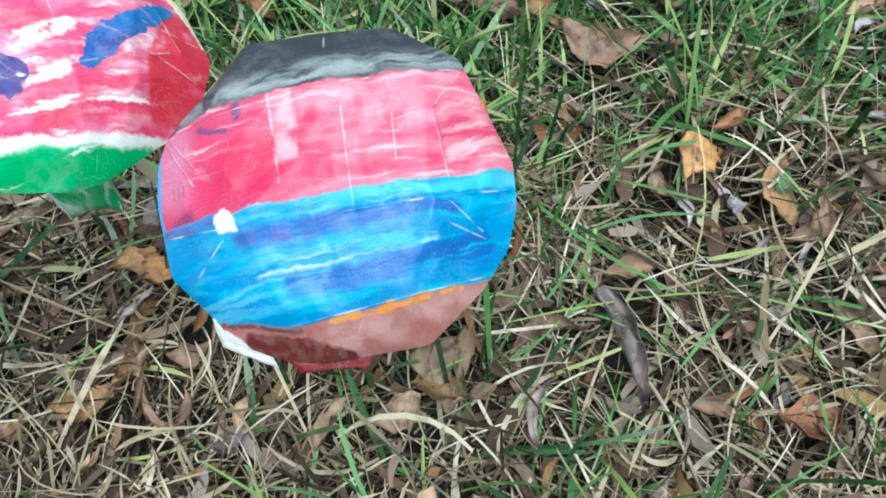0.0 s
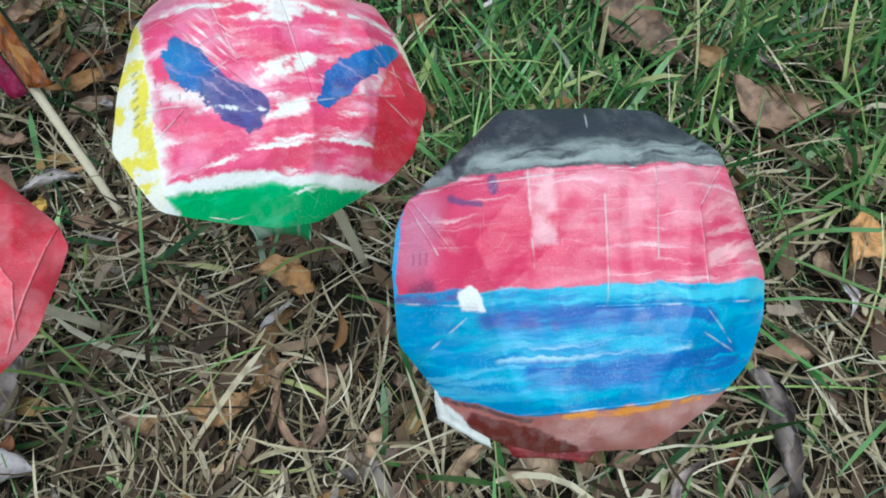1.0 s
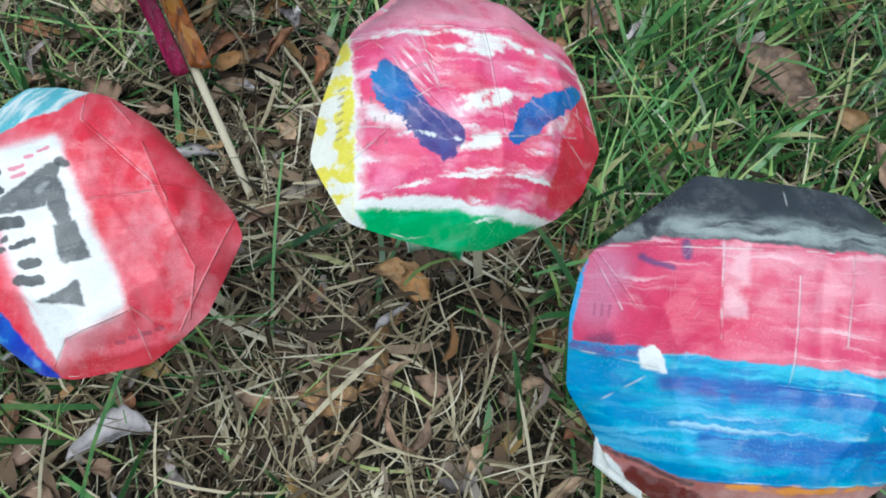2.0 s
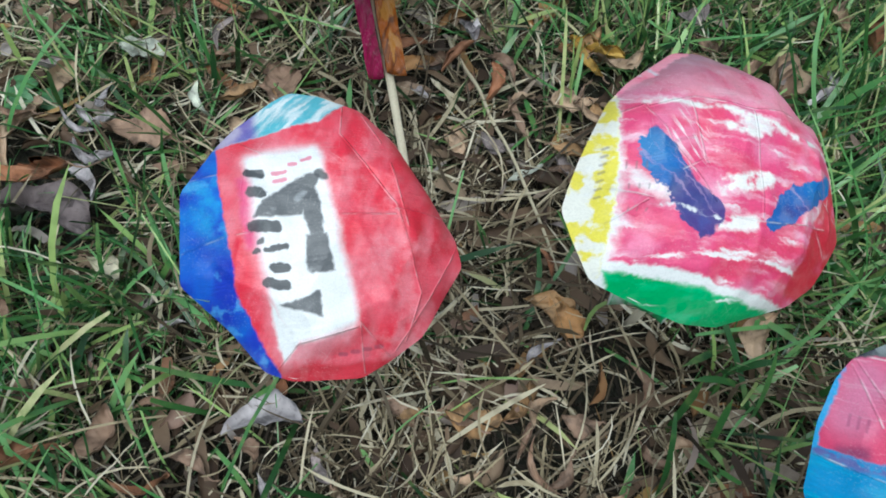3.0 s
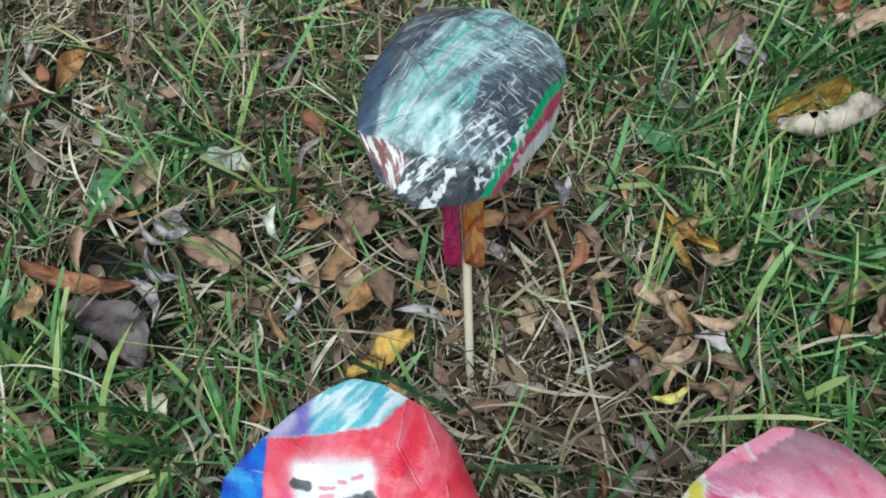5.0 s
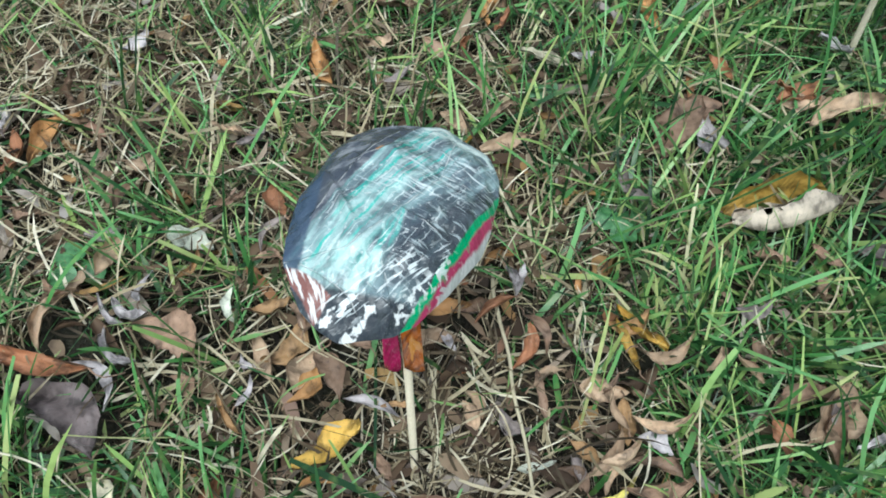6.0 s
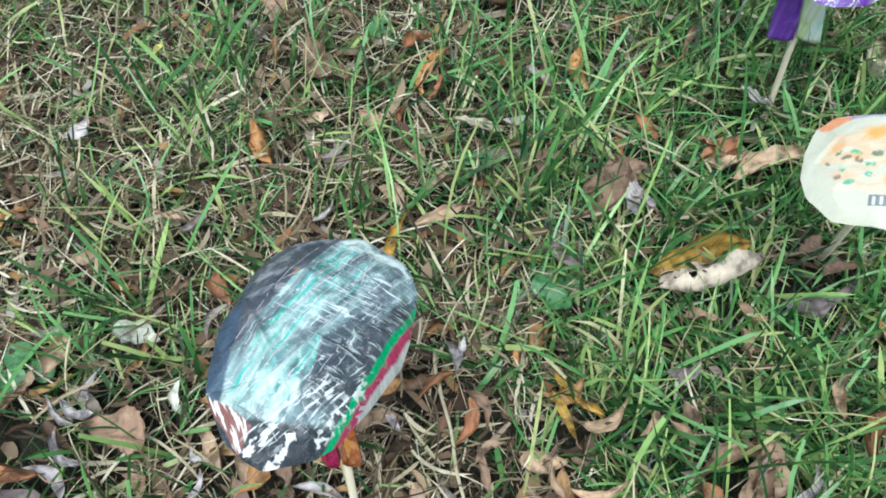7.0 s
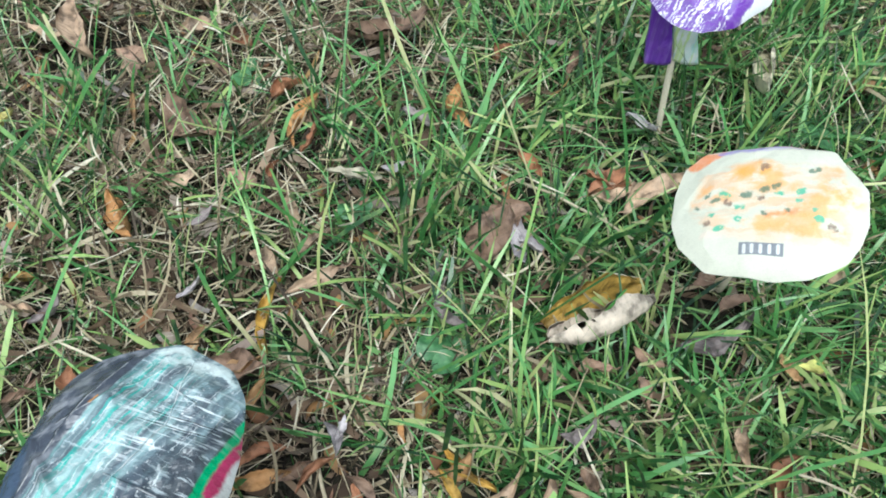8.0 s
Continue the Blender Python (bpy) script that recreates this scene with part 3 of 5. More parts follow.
def pale_paint():
    p = Paint("pale_bled_paint", paper=(0.62, 0.62, 0.49), rough=0.6, wobble=(2.5, 1.0))
    zone = p.poly([(-54, -3), (-44, -20), (-10, -34), (54, -31), (50, 32), (-12, 38), (-42, 30)], 4)
    p.lay((0.74, 0.46, 0.26), p.every(zone, p.streak(6, 0.38, 0.6, 0.03, 0.14, 4)), 0.75)
    p.lay((0.8, 0.38, 0.1), p.every(zone, p.blot(0.04, 0.5, 0.64, 6)), 0.75)
    p.lay((0.76, 0.62, 0.5), p.seg((-40, -27), (52, -32), 2.5, 3), 0.6)
    p.lay((0.8, 0.36, 0.06), p.every(p.seg((-20, 28), (-2, 30), 8, 5), p.blot(0.09, 0.35, 0.6, 2)), 0.8)
    p.lay((0.8, 0.4, 0.08), p.every(p.seg((44, 12), (55, 4), 9, 6), p.blot(0.1, 0.4, 0.6, 12)), 0.75)
    p.lay((0.78, 0.24, 0.05), p.every(p.seg((2, -13), (24, -8), 1.6, 1.6), p.blot(0.2, 0.3, 0.5, 15)), 0.7)
    rng = random.Random(5)
    dark_dots = [(-1, 31), (32, 29), (-11, 6), (-3, 3), (-40, 8), (-48, -1), (-39, -18), (2, -11), (16, -8), (44, -20), (-35, 1), (-2, 11), (-25, 0), (6, 13)]
    green_dots = [(-35, -10), (-29, -23), (-16, -4), (-17, -14), (25, 8), (25, -1), (32, -9), (35, -16), (10, 8), (-29, 7)]
    for k, (u, v) in enumerate(dark_dots + green_dots):
        c = (0.07, 0.16, 0.1) if k < len(dark_dots) and k % 3 else (0.2, 0.13, 0.09) if k < len(dark_dots) else (0.04, 0.42, 0.25)
        p.lay(c, p.every(p.seg((u, v), (u + rng.uniform(-3, 3), v + rng.uniform(-1, 1)), rng.uniform(1.4, 3.0), 1.0), p.blot(0.3, 0.28, 0.48, k)), 0.85)
    p.lay((0.7, 0.2, 0.04), p.every(p.seg((-54, 42), (-36, 56), 6, 2), p.blot(0.1, 0.3, 0.5)), 0.85)
    p.lay((0.34, 0.28, 0.6), p.every(p.seg((-34, 53), (22, 57), 3.4, 1.6), p.streak(4, 0.36, 0.5)), 0.85)
    p.lay((0.79, 0.45, 0.3), p.seg((-20, 60), (36, 57), 1.2, 1), 0.7)
    # the printed mark, a dark plate with pale bars
    p.lay((0.12, 0.14, 0.18), p.poly([(-15.5, -44), (14, -45), (14, -35.5), (-15.5, -34.8)], 0.4, True), 0.85)
    for u in (-11.8, -6.6, -0.8, 5, 10.6):
        p.lay((0.66, 0.67, 0.63), p.seg((u, -37.4), (u, -42.4), 1.2, 0.4, True), 0.9)
    for a, b in (((-60, 20), (40, -50)), ((-10, 50), (10, -50)), ((20, 50), (60, -10))):
        p.crease(a, b, 0)
    return p.done(0.4)


def purple_paint():
    p = Paint("purple_scribble_paint", wobble=(3, 1.4))
    p.lay((0.12, 0.02, 0.36), p.every(p.half((80, 10), (-80, 22), 3), p.streak(65, 0.44, 0.5, 0.05, 0.5)), 0.9)
    p.lay((0.2, 0.05, 0.45), p.streak(15, 0.55, 0.6, 0.05, 0.5, 9), 0.8)
    p.lay((0.84, 0.84, 0.82), p.other(p.half((34, -70), (52, 60), 2)))
    p.lay((0.16, 0.03, 0.42), p.seg((28, -54), (38, -30), 5, 1.2), 0.9)
    return p.done()


def plain_paint(name, base, streaks, angle=80, rough=0.4, spots=None):
    p = Paint(name, paper=base, rough=rough)
    p.lay(streaks, p.streak(angle, 0.45, 0.62, 0.03, 0.25), 0.8)
    if spots:
        p.lay(spots, p.blot(0.12, 0.54, 0.6), 0.9)
    return p.done(0.9)


PAPER = plain_paint("white_paper", (0.76, 0.77, 0.73), (0.66, 0.67, 0.63))


# ---- building blocks ----
def mesh_object(name, verts, faces, mat, smooth=True):
    me = bpy.data.meshes.new(name)
    me.from_pydata([tuple(v) for v in verts], [], faces)
    me.materials.append(mat)
    me.polygons.foreach_set("use_smooth", [smooth] * len(me.polygons))
    me.update()
    return new(name, me)


def under(ob, parent, local, label=""):
    ob.parent, ob.matrix_basis = parent, local
    return tagged(ob, label) if label else ob


def tube(points, radii, sides=8, flat=1.0):
    """Rings of a bent rod along points, with closed ends."""
    verts, faces = [], []
    pts = [Vector(p) for p in points]
    for k, (p, r) in enumerate(zip(pts, radii)):
        d = (pts[min(k + 1, len(pts) - 1)] - pts[max(k - 1, 0)]).normalized()
        a = d.cross(Vector((0.31, 0.94, 0.13))).normalized()
        b = d.cross(a)
        for s in range(sides):
            w = 2 * math.pi * s / sides
            verts.append(p + a * (r * math.cos(w)) + b * (r * flat * math.sin(w)))
    for k in range(len(pts) - 1):
        for s in range(sides):
            q, e = k * sides, (s + 1) % sides
            faces.append((q + s, q + e, q + sides + e, q + sides + s))
    faces.append(tuple(range(sides))[::-1])
    faces.append(tuple(range((len(pts) - 1) * sides, len(pts) * sides)))
    return verts, faces


def outline(corners, theta):
    """How far the folded edge lies from the middle: straight folds from corner to corner, softened a little."""
    pts = np.array(corners, float)
    pts = pts[np.argsort(np.arctan2(pts[:, 1], pts[:, 0]))]
    far = np.full(len(theta), 1e3)
    for a, b in zip(pts, np.roll(pts, -1, 0)):
        normal = np.array((b[1] - a[1], a[0] - b[0])) / np.hypot(*(b - a))
        lo = np.arctan2(a[1], a[0])
        span = (np.arctan2(b[1], b[0]) - lo) % (2 * np.pi)
        inside = (theta - lo) % (2 * np.pi) <= span
        c = np.cos(theta) * normal[0] + np.sin(theta) * normal[1]
        far = np.where(inside, (a @ normal) / np.where(np.abs(c) > 1e-6, c, 1e-6), far)
    for k in range(2):
        far = (np.roll(far, 1) + 2 * far + np.roll(far, -1)) / 4
    return far


def sheet(corners, rise, sharp, folds, seed, sign, wrinkle, creases=(), rings=84, sides=252):
    """One face of a stuffed paper disc, in metres: folds are ((a), (b), slope): left of the line from a to b the sheet bends down; creases are sharp ridges."""
    rng = np.random.RandomState(seed)
    th = np.linspace(0, 2 * np.pi, sides, endpoint=False)
    edge = outline(corners, th)
    edge_wave = np.array([noise.noise((3 * math.cos(t), 3 * math.sin(t), seed)) for t in th])
    rho = np.linspace(0, 1, rings + 1)[1:] ** 0.8
    R, T = np.meshgrid(rho, th, indexing="ij")
    u, v = R * edge[None] * np.cos(T), R * edge[None] * np.sin(T)
    u, v, rr = np.r_[0, u.ravel()], np.r_[0, v.ravel()], np.r_[0, R.ravel()]
    dome = rise * (1 - rr ** sharp)
    # flat facets, as paper folded over a stuffed disc has them: planes that touch the dome
    size, facets = edge.mean(), np.full_like(dome, 1e3)
    for ring, count in ((0.4, 4), (0.74, 7), (0.93, 12)):
        for k in range(count):
            w, q = 2 * np.pi * (k + rng.uniform(0.15, 0.85)) / count, ring * rng.uniform(0.9, 1.08)
            q = min(q, 0.97)
            slope = -rise * sharp * q ** (sharp - 1) / size
            facets = np.minimum(facets, rise * (1 - q ** sharp) + slope * (np.cos(w) * u + np.sin(w) * v - q * size))
    near_rim = rr ** 10
    z = sign * (np.maximum(facets, dome - 1.5) * (1 - near_rim) + dome * near_rim)
    fade = 1 - rr ** 8
    drop = np.zeros_like(z)
    for a, b, slope in folds:
        d = Vector((b[0] - a[0], b[1] - a[1])).normalized()
        drop += slope * np.maximum(0, -d.y * (u - a[0]) + d.x * (v - a[1]))
    z -= drop * (1 if sign > 0 else rr ** 3)
    for a, b in creases:
        ax, ay, bx, by = *a, *b
        t = np.clip(((u - ax) * (bx - ax) + (v - ay) * (by - ay)) / ((bx - ax) ** 2 + (by - ay) ** 2), 0, 1)
        d = np.hypot(u - ax - t * (bx - ax), v - ay - t * (by - ay))
        z += fade * rng.choice([-1, 1, 1]) * rng.uniform(0.5, 1.1) * wrinkle * 0.5 * np.exp(-d / rng.uniform(2.0, 4.5))
    for k in range(14):
        w, off = rng.uniform(0, np.pi), rng.uniform(-62, 62)
        d = np.abs(np.cos(w) * u + np.sin(w) * v - off)
        side = 1 / (1 + np.exp(-(-np.sin(w) * u + np.cos(w) * v) * rng.choice([-1, 1]) / 6))
        z += fade * side * wrinkle * rng.uniform(-1, 1) * np.maximum(0, 1 - d / rng.uniform(4, 18))
    low = np.array([noise.noise((x * 0.03, y * 0.03, seed)) + 0.35 * noise.noise((x * 0.13, y * 0.13, seed + 7.0)) for x, y in zip(u, v)])
    z += fade * wrinkle * 0.7 * low
    z += np.r_[0, np.repeat(rho ** 6, sides) * np.tile(edge_wave, rings)] * 2.5
    verts = np.c_[u, v, z] / 1000
    faces = [(0, 1 + s, 1 + (s + 1) % sides) for s in range(sides)]
    for k in range(rings - 1):
        q = 1 + k * sides
        faces += [(q + s, q + sides + s, q + sides + (s + 1) % sides, q + (s + 1) % sides) for s in range(sides)]
    rim = [tuple(x) for x in verts[1 + (rings - 1) * sides:]]
    if sign < 0:
        faces = [f[::-1] for f in faces]
    return verts, faces, rim


def flap(parent, local, corners, mat, name, label, seed, bulge=2.0, thick=0.5, steps=10):
    """A loose strip or corner of paper between four corners (millimetres), crumpled, with thickness."""
    a, b, c, d = [Vector(p) for p in corners]
    normal = (b - a).cross(d - a).normalized()
    verts, faces = [], []
    for lay in (0, 1):
        for i in range(steps + 1):
            for j in range(steps + 1):
                s, t = i / steps, j / steps
                p = a.lerp(b, s).lerp(d.lerp(c, s), t)
                p = p + normal * (bulge * math.sin(math.pi * s) + 1.6 * noise.noise((p.x * 0.09, p.y * 0.09, seed + p.z * 0.09)) + 1.8 * abs(noise.noise((p.x * 0.2, seed + p.y * 0.2, p.z * 0.16))) + (thick if lay else 0))
                p += (b - a).normalized() * (1.2 * noise.noise((t * 5, seed, s)))
                verts.append(p / 1000)
    w = steps + 1
    for i in range(steps):
        for j in range(steps):
            q = i * w + j
            faces.append((q, q + 1, q + w + 1, q + w))
            q += w * w
            faces.append((q, q + w, q + w + 1, q + 1))
    ring = [i * w for i in range(w)] + [steps * w + j for j in range(1, w)] + [i * w + steps for i in range(steps - 1, -1, -1)] + [j for j in range(steps - 1, 0, -1)]
    for q, e in zip(ring, ring[1:] + ring[:1]):
        faces.append((q, e, e + w * w, q + w * w))
    return under(mesh_object(name, verts, faces, mat), parent, local, label)


def lollipop(foot, disc, corners, mat, label, front_label, folds=(), rise=26, sharp=3.0, back=12, seed=1, wrinkle=2.2, meet=(0, 0), goal=None, size=1.0, creases=()):
    """A stuffed disc of painted paper on a wooden stick: the thing and the pose of its disc under it."""
    top = new("paper_lollipop")
    top.location = foot
    tagged(top, label, "lollipop", "paper lollipops in the lawn")
    local = Matrix.Translation(-Vector(foot)) @ disc @ Matrix.Scale(size, 4)
    v, f, rim = sheet(corners, rise, sharp, folds, seed, 1, wrinkle, creases)
    under(mesh_object("front_sheet", v, f, mat), top, local, front_label)
    # the back takes over the front's edge ring
    bv, bf, brim = sheet(corners, back, 2.6, folds, seed + 40, -1, wrinkle)
    bv = np.array(bv)
    bv[-len(rim):] = rim
    inner = bv[-2 * len(rim):-len(rim)]
    inner[:, 2] = 0.5 * inner[:, 2] + 0.5 * (np.array(rim)[:, 2] - 0.0015)
    under(mesh_object("back_sheet", bv, bf, PAPER), top, local, "white paper back, folded over at the edge")
    goal = Vector(goal) - Vector(foot) if goal else local @ Vector((meet[0] / 1000, meet[1] / 1000, -(back - 3) / 1000))
    down = Vector((0, 0, 0)) - 0.04 * goal.normalized()
    pts = [down.lerp(goal, k / 14) for k in range(15)]
    pts = [p + Vector((noise.noise((k * 0.2, seed, 0)), noise.noise((k * 0.2, 0, seed)), 0)) * 0.0012 for k, p in enumerate(pts)]
    v, f = tube(pts, [0.0036 + 0.0003 * noise.noise((k * 0.7, seed, 3)) for k in range(15)], 12)
    under(mesh_object("stick", v, f, WOOD), top, Matrix.Identity(4), "pale round wooden stick")
    return top, local


# ---- ground: one sheet to the horizon, gently uneven near by ----
def ground_height(x, y):
    return 0.006 * noise.noise((x * 4, y * 4, 0.3)) + 0.004 * noise.noise((x * 13, y * 13, 2.0))


def build_ground():
    near = np.linspace(-2.4, 2.4, 121)
    far = np.array([4, 8, 20, 60, 200, 900.0])
    xs, ys = np.r_[-far[::-1], near, far] - 0.35, np.r_[-far[::-1], near, far] + 0.8
    verts = [(x, y, ground_height(x, y) if abs(x) < 3 and abs(y) < 3.5 else 0.0) for y in ys for x in xs]
    w = len(xs)
    faces = [(j * w + i, j * w + i + 1, j * w + w + i + 1, j * w + w + i) for j in range(len(ys) - 1) for i in range(w - 1)]
    tagged(mesh_object("ground", verts, faces, SOIL), "dark soil and thatch, coloured deeper for shade under the grass, short turf farther off", "ground", kind="structure")


build_ground()

# ---- the paper lollipops ----
striped_pop, striped_at = lollipop((0.030, 0.420, 0.0), pose(0.0095, 0.3656, 0.2703, 25.3, 1.8, 12.9), [(-34, 77), (15, 78), (34, 76), (64, 58), (71, 39), (83, 4), (82, -16), (75, -36), (61, -53), (33, -75), (-16, -77), (-36, -72), (-56, -61), (-62, -51), (-80, -29), (-83, 4), (-81, 24), (-76, 36), (-59, 52)], striped_paint(),
         "round stuffed paper lollipop painted in black, pink, blue and brown stripes", "paper painted in black, pink, blue and brown stripes",
         [((66, -47), (-27, -58), 0.15)], seed=3, creases=STRIPED_FOLDS, size=0.917)
pink_pop, pink_at = lollipop((-0.156, 0.483, 0.0), pose(-0.1487, 0.4371, 0.2734, 22.6, 15.3, 36.5), [(-21, 68), (-8, 69), (15, 66), (32, 58), (56, 41), (63, 39), (72, 11), (75, -22), (60, -46), (43, -57), (4, -69), (-15, -68), (-36, -61), (-63, -51), (-66, -48), (-78, -17), (-70, 8), (-57, 37), (-46, 49)], pink_paint(),
         "stuffed paper lollipop brushed pink, two blue strokes and green edge", "white paper brushed pink, green, blue and yellow",
         [((-62, -42), (-55, 42), 0.3), ((46, -56), (-37, -48), 0.2)], seed=11, creases=PINK_FOLDS, goal=(-0.134, 0.420, 0.268))
red_pop, red_at = lollipop((-0.338, 0.381, 0.0), pose(-0.3048, 0.3199, 0.2506, 22.3, 13.9, 35.6), [(-36, 68), (-25, 76), (-10, 76), (14, 69), (33, 55), (70, 4), (74, -11), (53, -50), (37, -63), (23, -72), (-12, -75), (-26, -71), (-44, -52), (-71, -30), (-75, 17), (-60, 41), (-50, 54)], red_paint(),
         "stuffed paper lollipop painted red and blue, white lettered panel", "paper painted red and blue around a white panel",
         [((-49, -2), (-61, 44), 0.15), ((-62, 41), (4, 68), 0.15), ((9, 67), (53, -25), 0.12)], seed=21, creases=RED_FOLDS, wrinkle=2.6, meet=(-10, 8))
dark_pop, dark_at = lollipop((-0.369, 0.473, 0.0), pose(-0.4488, 0.5519, 0.2698, 0.0, 10.0, 50.7), [(-13, 80), (11, 82), (38, 81), (55, 67), (68, 54), (73, 34), (71, 20), (64, -3), (56, -20), (30, -49), (6, -72), (-8, -79), (-42, -82), (-55, -72), (-65, -61), (-75, -30), (-73, -11), (-65, 19), (-42, 57), (-26, 72)], dark_paint(),
         "round stuffed paper lollipop painted black with white and green streaks", "crumpled paper painted black, white and green",
         [((66, 15), (-1, -73), 1.1), ((0, -58), (-68, -38), 0.25)], seed=31, creases=DARK_FOLDS, wrinkle=4.2, rise=25, goal=(-0.466, 0.562, 0.250))
pale_pop, pale_at = lollipop((-0.203, 1.035, 0.0), pose(-0.2130, 0.9611, 0.2511, 3.0, -22.6, 19.4), [(-30, 59), (-9, 62), (15, 61), (46, 50), (67, 15), (67, -14), (62, -32), (54, -46), (30, -59), (9, -61), (-39, -55), (-60, -34), (-67, -14), (-67, 13), (-61, 40), (-47, 54)], pale_paint(),
         "round cream paper lollipop with faint orange and green stains", "cream paper with orange and green stains and a small dark printed mark", [((-50, 50), (50, 50), 0.3)], seed=41, wrinkle=1.2, rise=12, sharp=3.4)
purple_pop, purple_at = lollipop((-0.349, 1.172, 0.0), pose(-0.362, 1.188, 0.245, 12, 4, 20), [(-48, -43), (-38, -56), (-23, -65), (4, -67), (33, -53), (61, -20), (66, 8), (58, 36), (34, 60), (0, 68), (-36, 56), (-60, 30), (-66, -8)], purple_paint(),
         "round white paper lollipop with dense purple scribble", "white paper scribbled over in purple", seed=51, meet=(-15, 5))


def world_flap(top, corners, mat, name, label, seed, **more):
    """A strip of paper given by its corners in the world, in metres."""
    return flap(top, Matrix.Identity(4), [(Vector(c) - top.location) * 1000 for c in corners], mat, name, label, seed, **more)


flap(striped_pop, striped_at, [(-64, -49, 1), (-42, -65, 1), (-38, -76, -5), (-63, -63, -5)], PAPER, "torn_flap", "white torn paper flap", 91, bulge=1.5, steps=8)
flap(striped_pop, striped_at, [(-36, -69, 0), (8, -75, 0), (2, -82, -5), (-28, -80, -5)], plain_paint("dark_red_paint", (0.2, 0.015, 0.02), (0.36, 0.05, 0.05), 10, 0.3), "torn_flap", "dark red torn paper flap", 93, bulge=2.0, steps=8)
flap(striped_pop, striped_at, [(62, 50, -1), (79, 7, -1), (83, 6, -8), (66, 52, -8)], plain_paint("bright_orange_paint", (0.78, 0.32, 0.03), (0.7, 0.2, 0.02), 70, 0.4), "side_flap", "orange painted paper edge", 95, bulge=1.0, steps=8)

# the paper tails that are wound round the sticks below the discs
MAGENTA = plain_paint("magenta_paint", (0.42, 0.008, 0.1), (0.2, 0.01, 0.045), 80, 0.22)
ORANGE = plain_paint("burnt_orange_paint", (0.46, 0.12, 0.012), (0.1, 0.03, 0.012), 70, 0.24, (0.6, 0.26, 0.05))
PURPLE = plain_paint("purple_paint", (0.13, 0.02, 0.4), (0.3, 0.14, 0.6), 60, 0.4)
SCRIBBLE = plain_paint("white_scribbled_paper", (0.8, 0.83, 0.78), (0.35, 0.68, 0.6), 40, 0.5, (0.6, 0.75, 0.3))
GREENISH = plain_paint("green_brushed_paper", (0.02, 0.4, 0.13), (0.7, 0.76, 0.7), 20, 0.4, (0.78, 0.8, 0.76))


def tail(top, low, high, across, left, right, mats, labels, seed, flare=1.0):
    """Two folded strips side by side along the stick, from low to high."""
    low, high, across = Vector(low), Vector(high), Vector(across).normalized()
    ahead = (high - low).cross(across).normalized() * -0.004
    for k, (a, b) in enumerate(((-left, -0.0008), (0.0008, right))):
        sway = Vector((0, 0, 0.004 * k))
        wide_a, wide_b = (a * flare, b) if k == 0 else (a, b * flare)
        pts = [low + across * wide_a + ahead + sway, low + across * wide_b + ahead - sway * 0.5, high + across * b * 0.9 + ahead, high + across * a * 0.9 + ahead]
        world_flap(top, pts, mats[k], "wrapper_strip", labels[k], seed + k, bulge=2.5, thick=7.0, steps=22)


tail(dark_pop, (-0.4235, 0.5195, 0.126), (-0.458, 0.550, 0.238), (0.75, 0.66, 0.0), 0.014, 0.017, (MAGENTA, ORANGE), ("magenta painted paper strip", "burnt orange painted paper strip"), 61)
tail(purple_pop, (-0.371, 1.186, 0.136), (-0.388, 1.174, 0.236), (0.82, 0.57, 0.0), 0.021, 0.021, (PURPLE, SCRIBBLE), ("glossy purple paper strip", "white paper strip with green scribble"), 71, 1.4)
world_flap(pink_pop, [(-0.172, 0.402, 0.252), (-0.130, 0.412, 0.252), (-0.136, 0.400, 0.190), (-0.168, 0.396, 0.186)], GREENISH, "wrapper_strip", "green and white crumpled paper tail", 81, bulge=6, thick=5.0)


def green_share(x, y):
    """How green the lawn is, 0 to 1: dry thatch under the nearest lollipops, greener beyond."""
    g = 0.58 + 0.55 * noise.noise((x * 3.1, y * 3.1, 4.2)) + 0.3 * noise.noise((x * 9, y * 9, 1.7))
    for cx, cy, r, much in ((-0.22, 0.33, 0.23, -0.65), (-0.33, 0.52, 0.14, -0.5), (0.33, 0.5, 0.22, -0.4), (0.2, 0.28, 0.2, -0.3), (-0.5, 0.6, 0.12, -0.2), (-0.55, 0.2, 0.14, 0.35), (-0.02, 0.66, 0.2, 0.4), (0.15, 0.25, 0.12, 0.1),
                            (-0.6, 0.42, 0.15, -0.35), (-1.0, 0.95, 0.25, -0.3), (-0.25, 1.3, 0.3, 0.45), (-0.45, 0.95, 0.25, 0.2), (-0.15, 0.75, 0.2, 0.3),
                            (-0.94, 0.51, 0.22, -0.4), (-0.41, 0.72, 0.1, -0.5), (-0.76, 0.81, 0.2, -0.2), (-0.15, 0.74, 0.14, 0.3), (-0.36, 1.14, 0.16, 0.35), (0.3, 0.45, 0.24, -0.45), (0.235, 0.74, 0.12, 0.35), (-0.06, 0.96, 0.15, 0.2)):
        g += much * math.exp(-((x - cx) ** 2 + (y - cy) ** 2) / (r * r))
    return min(max(g, 0.04), 1.0)


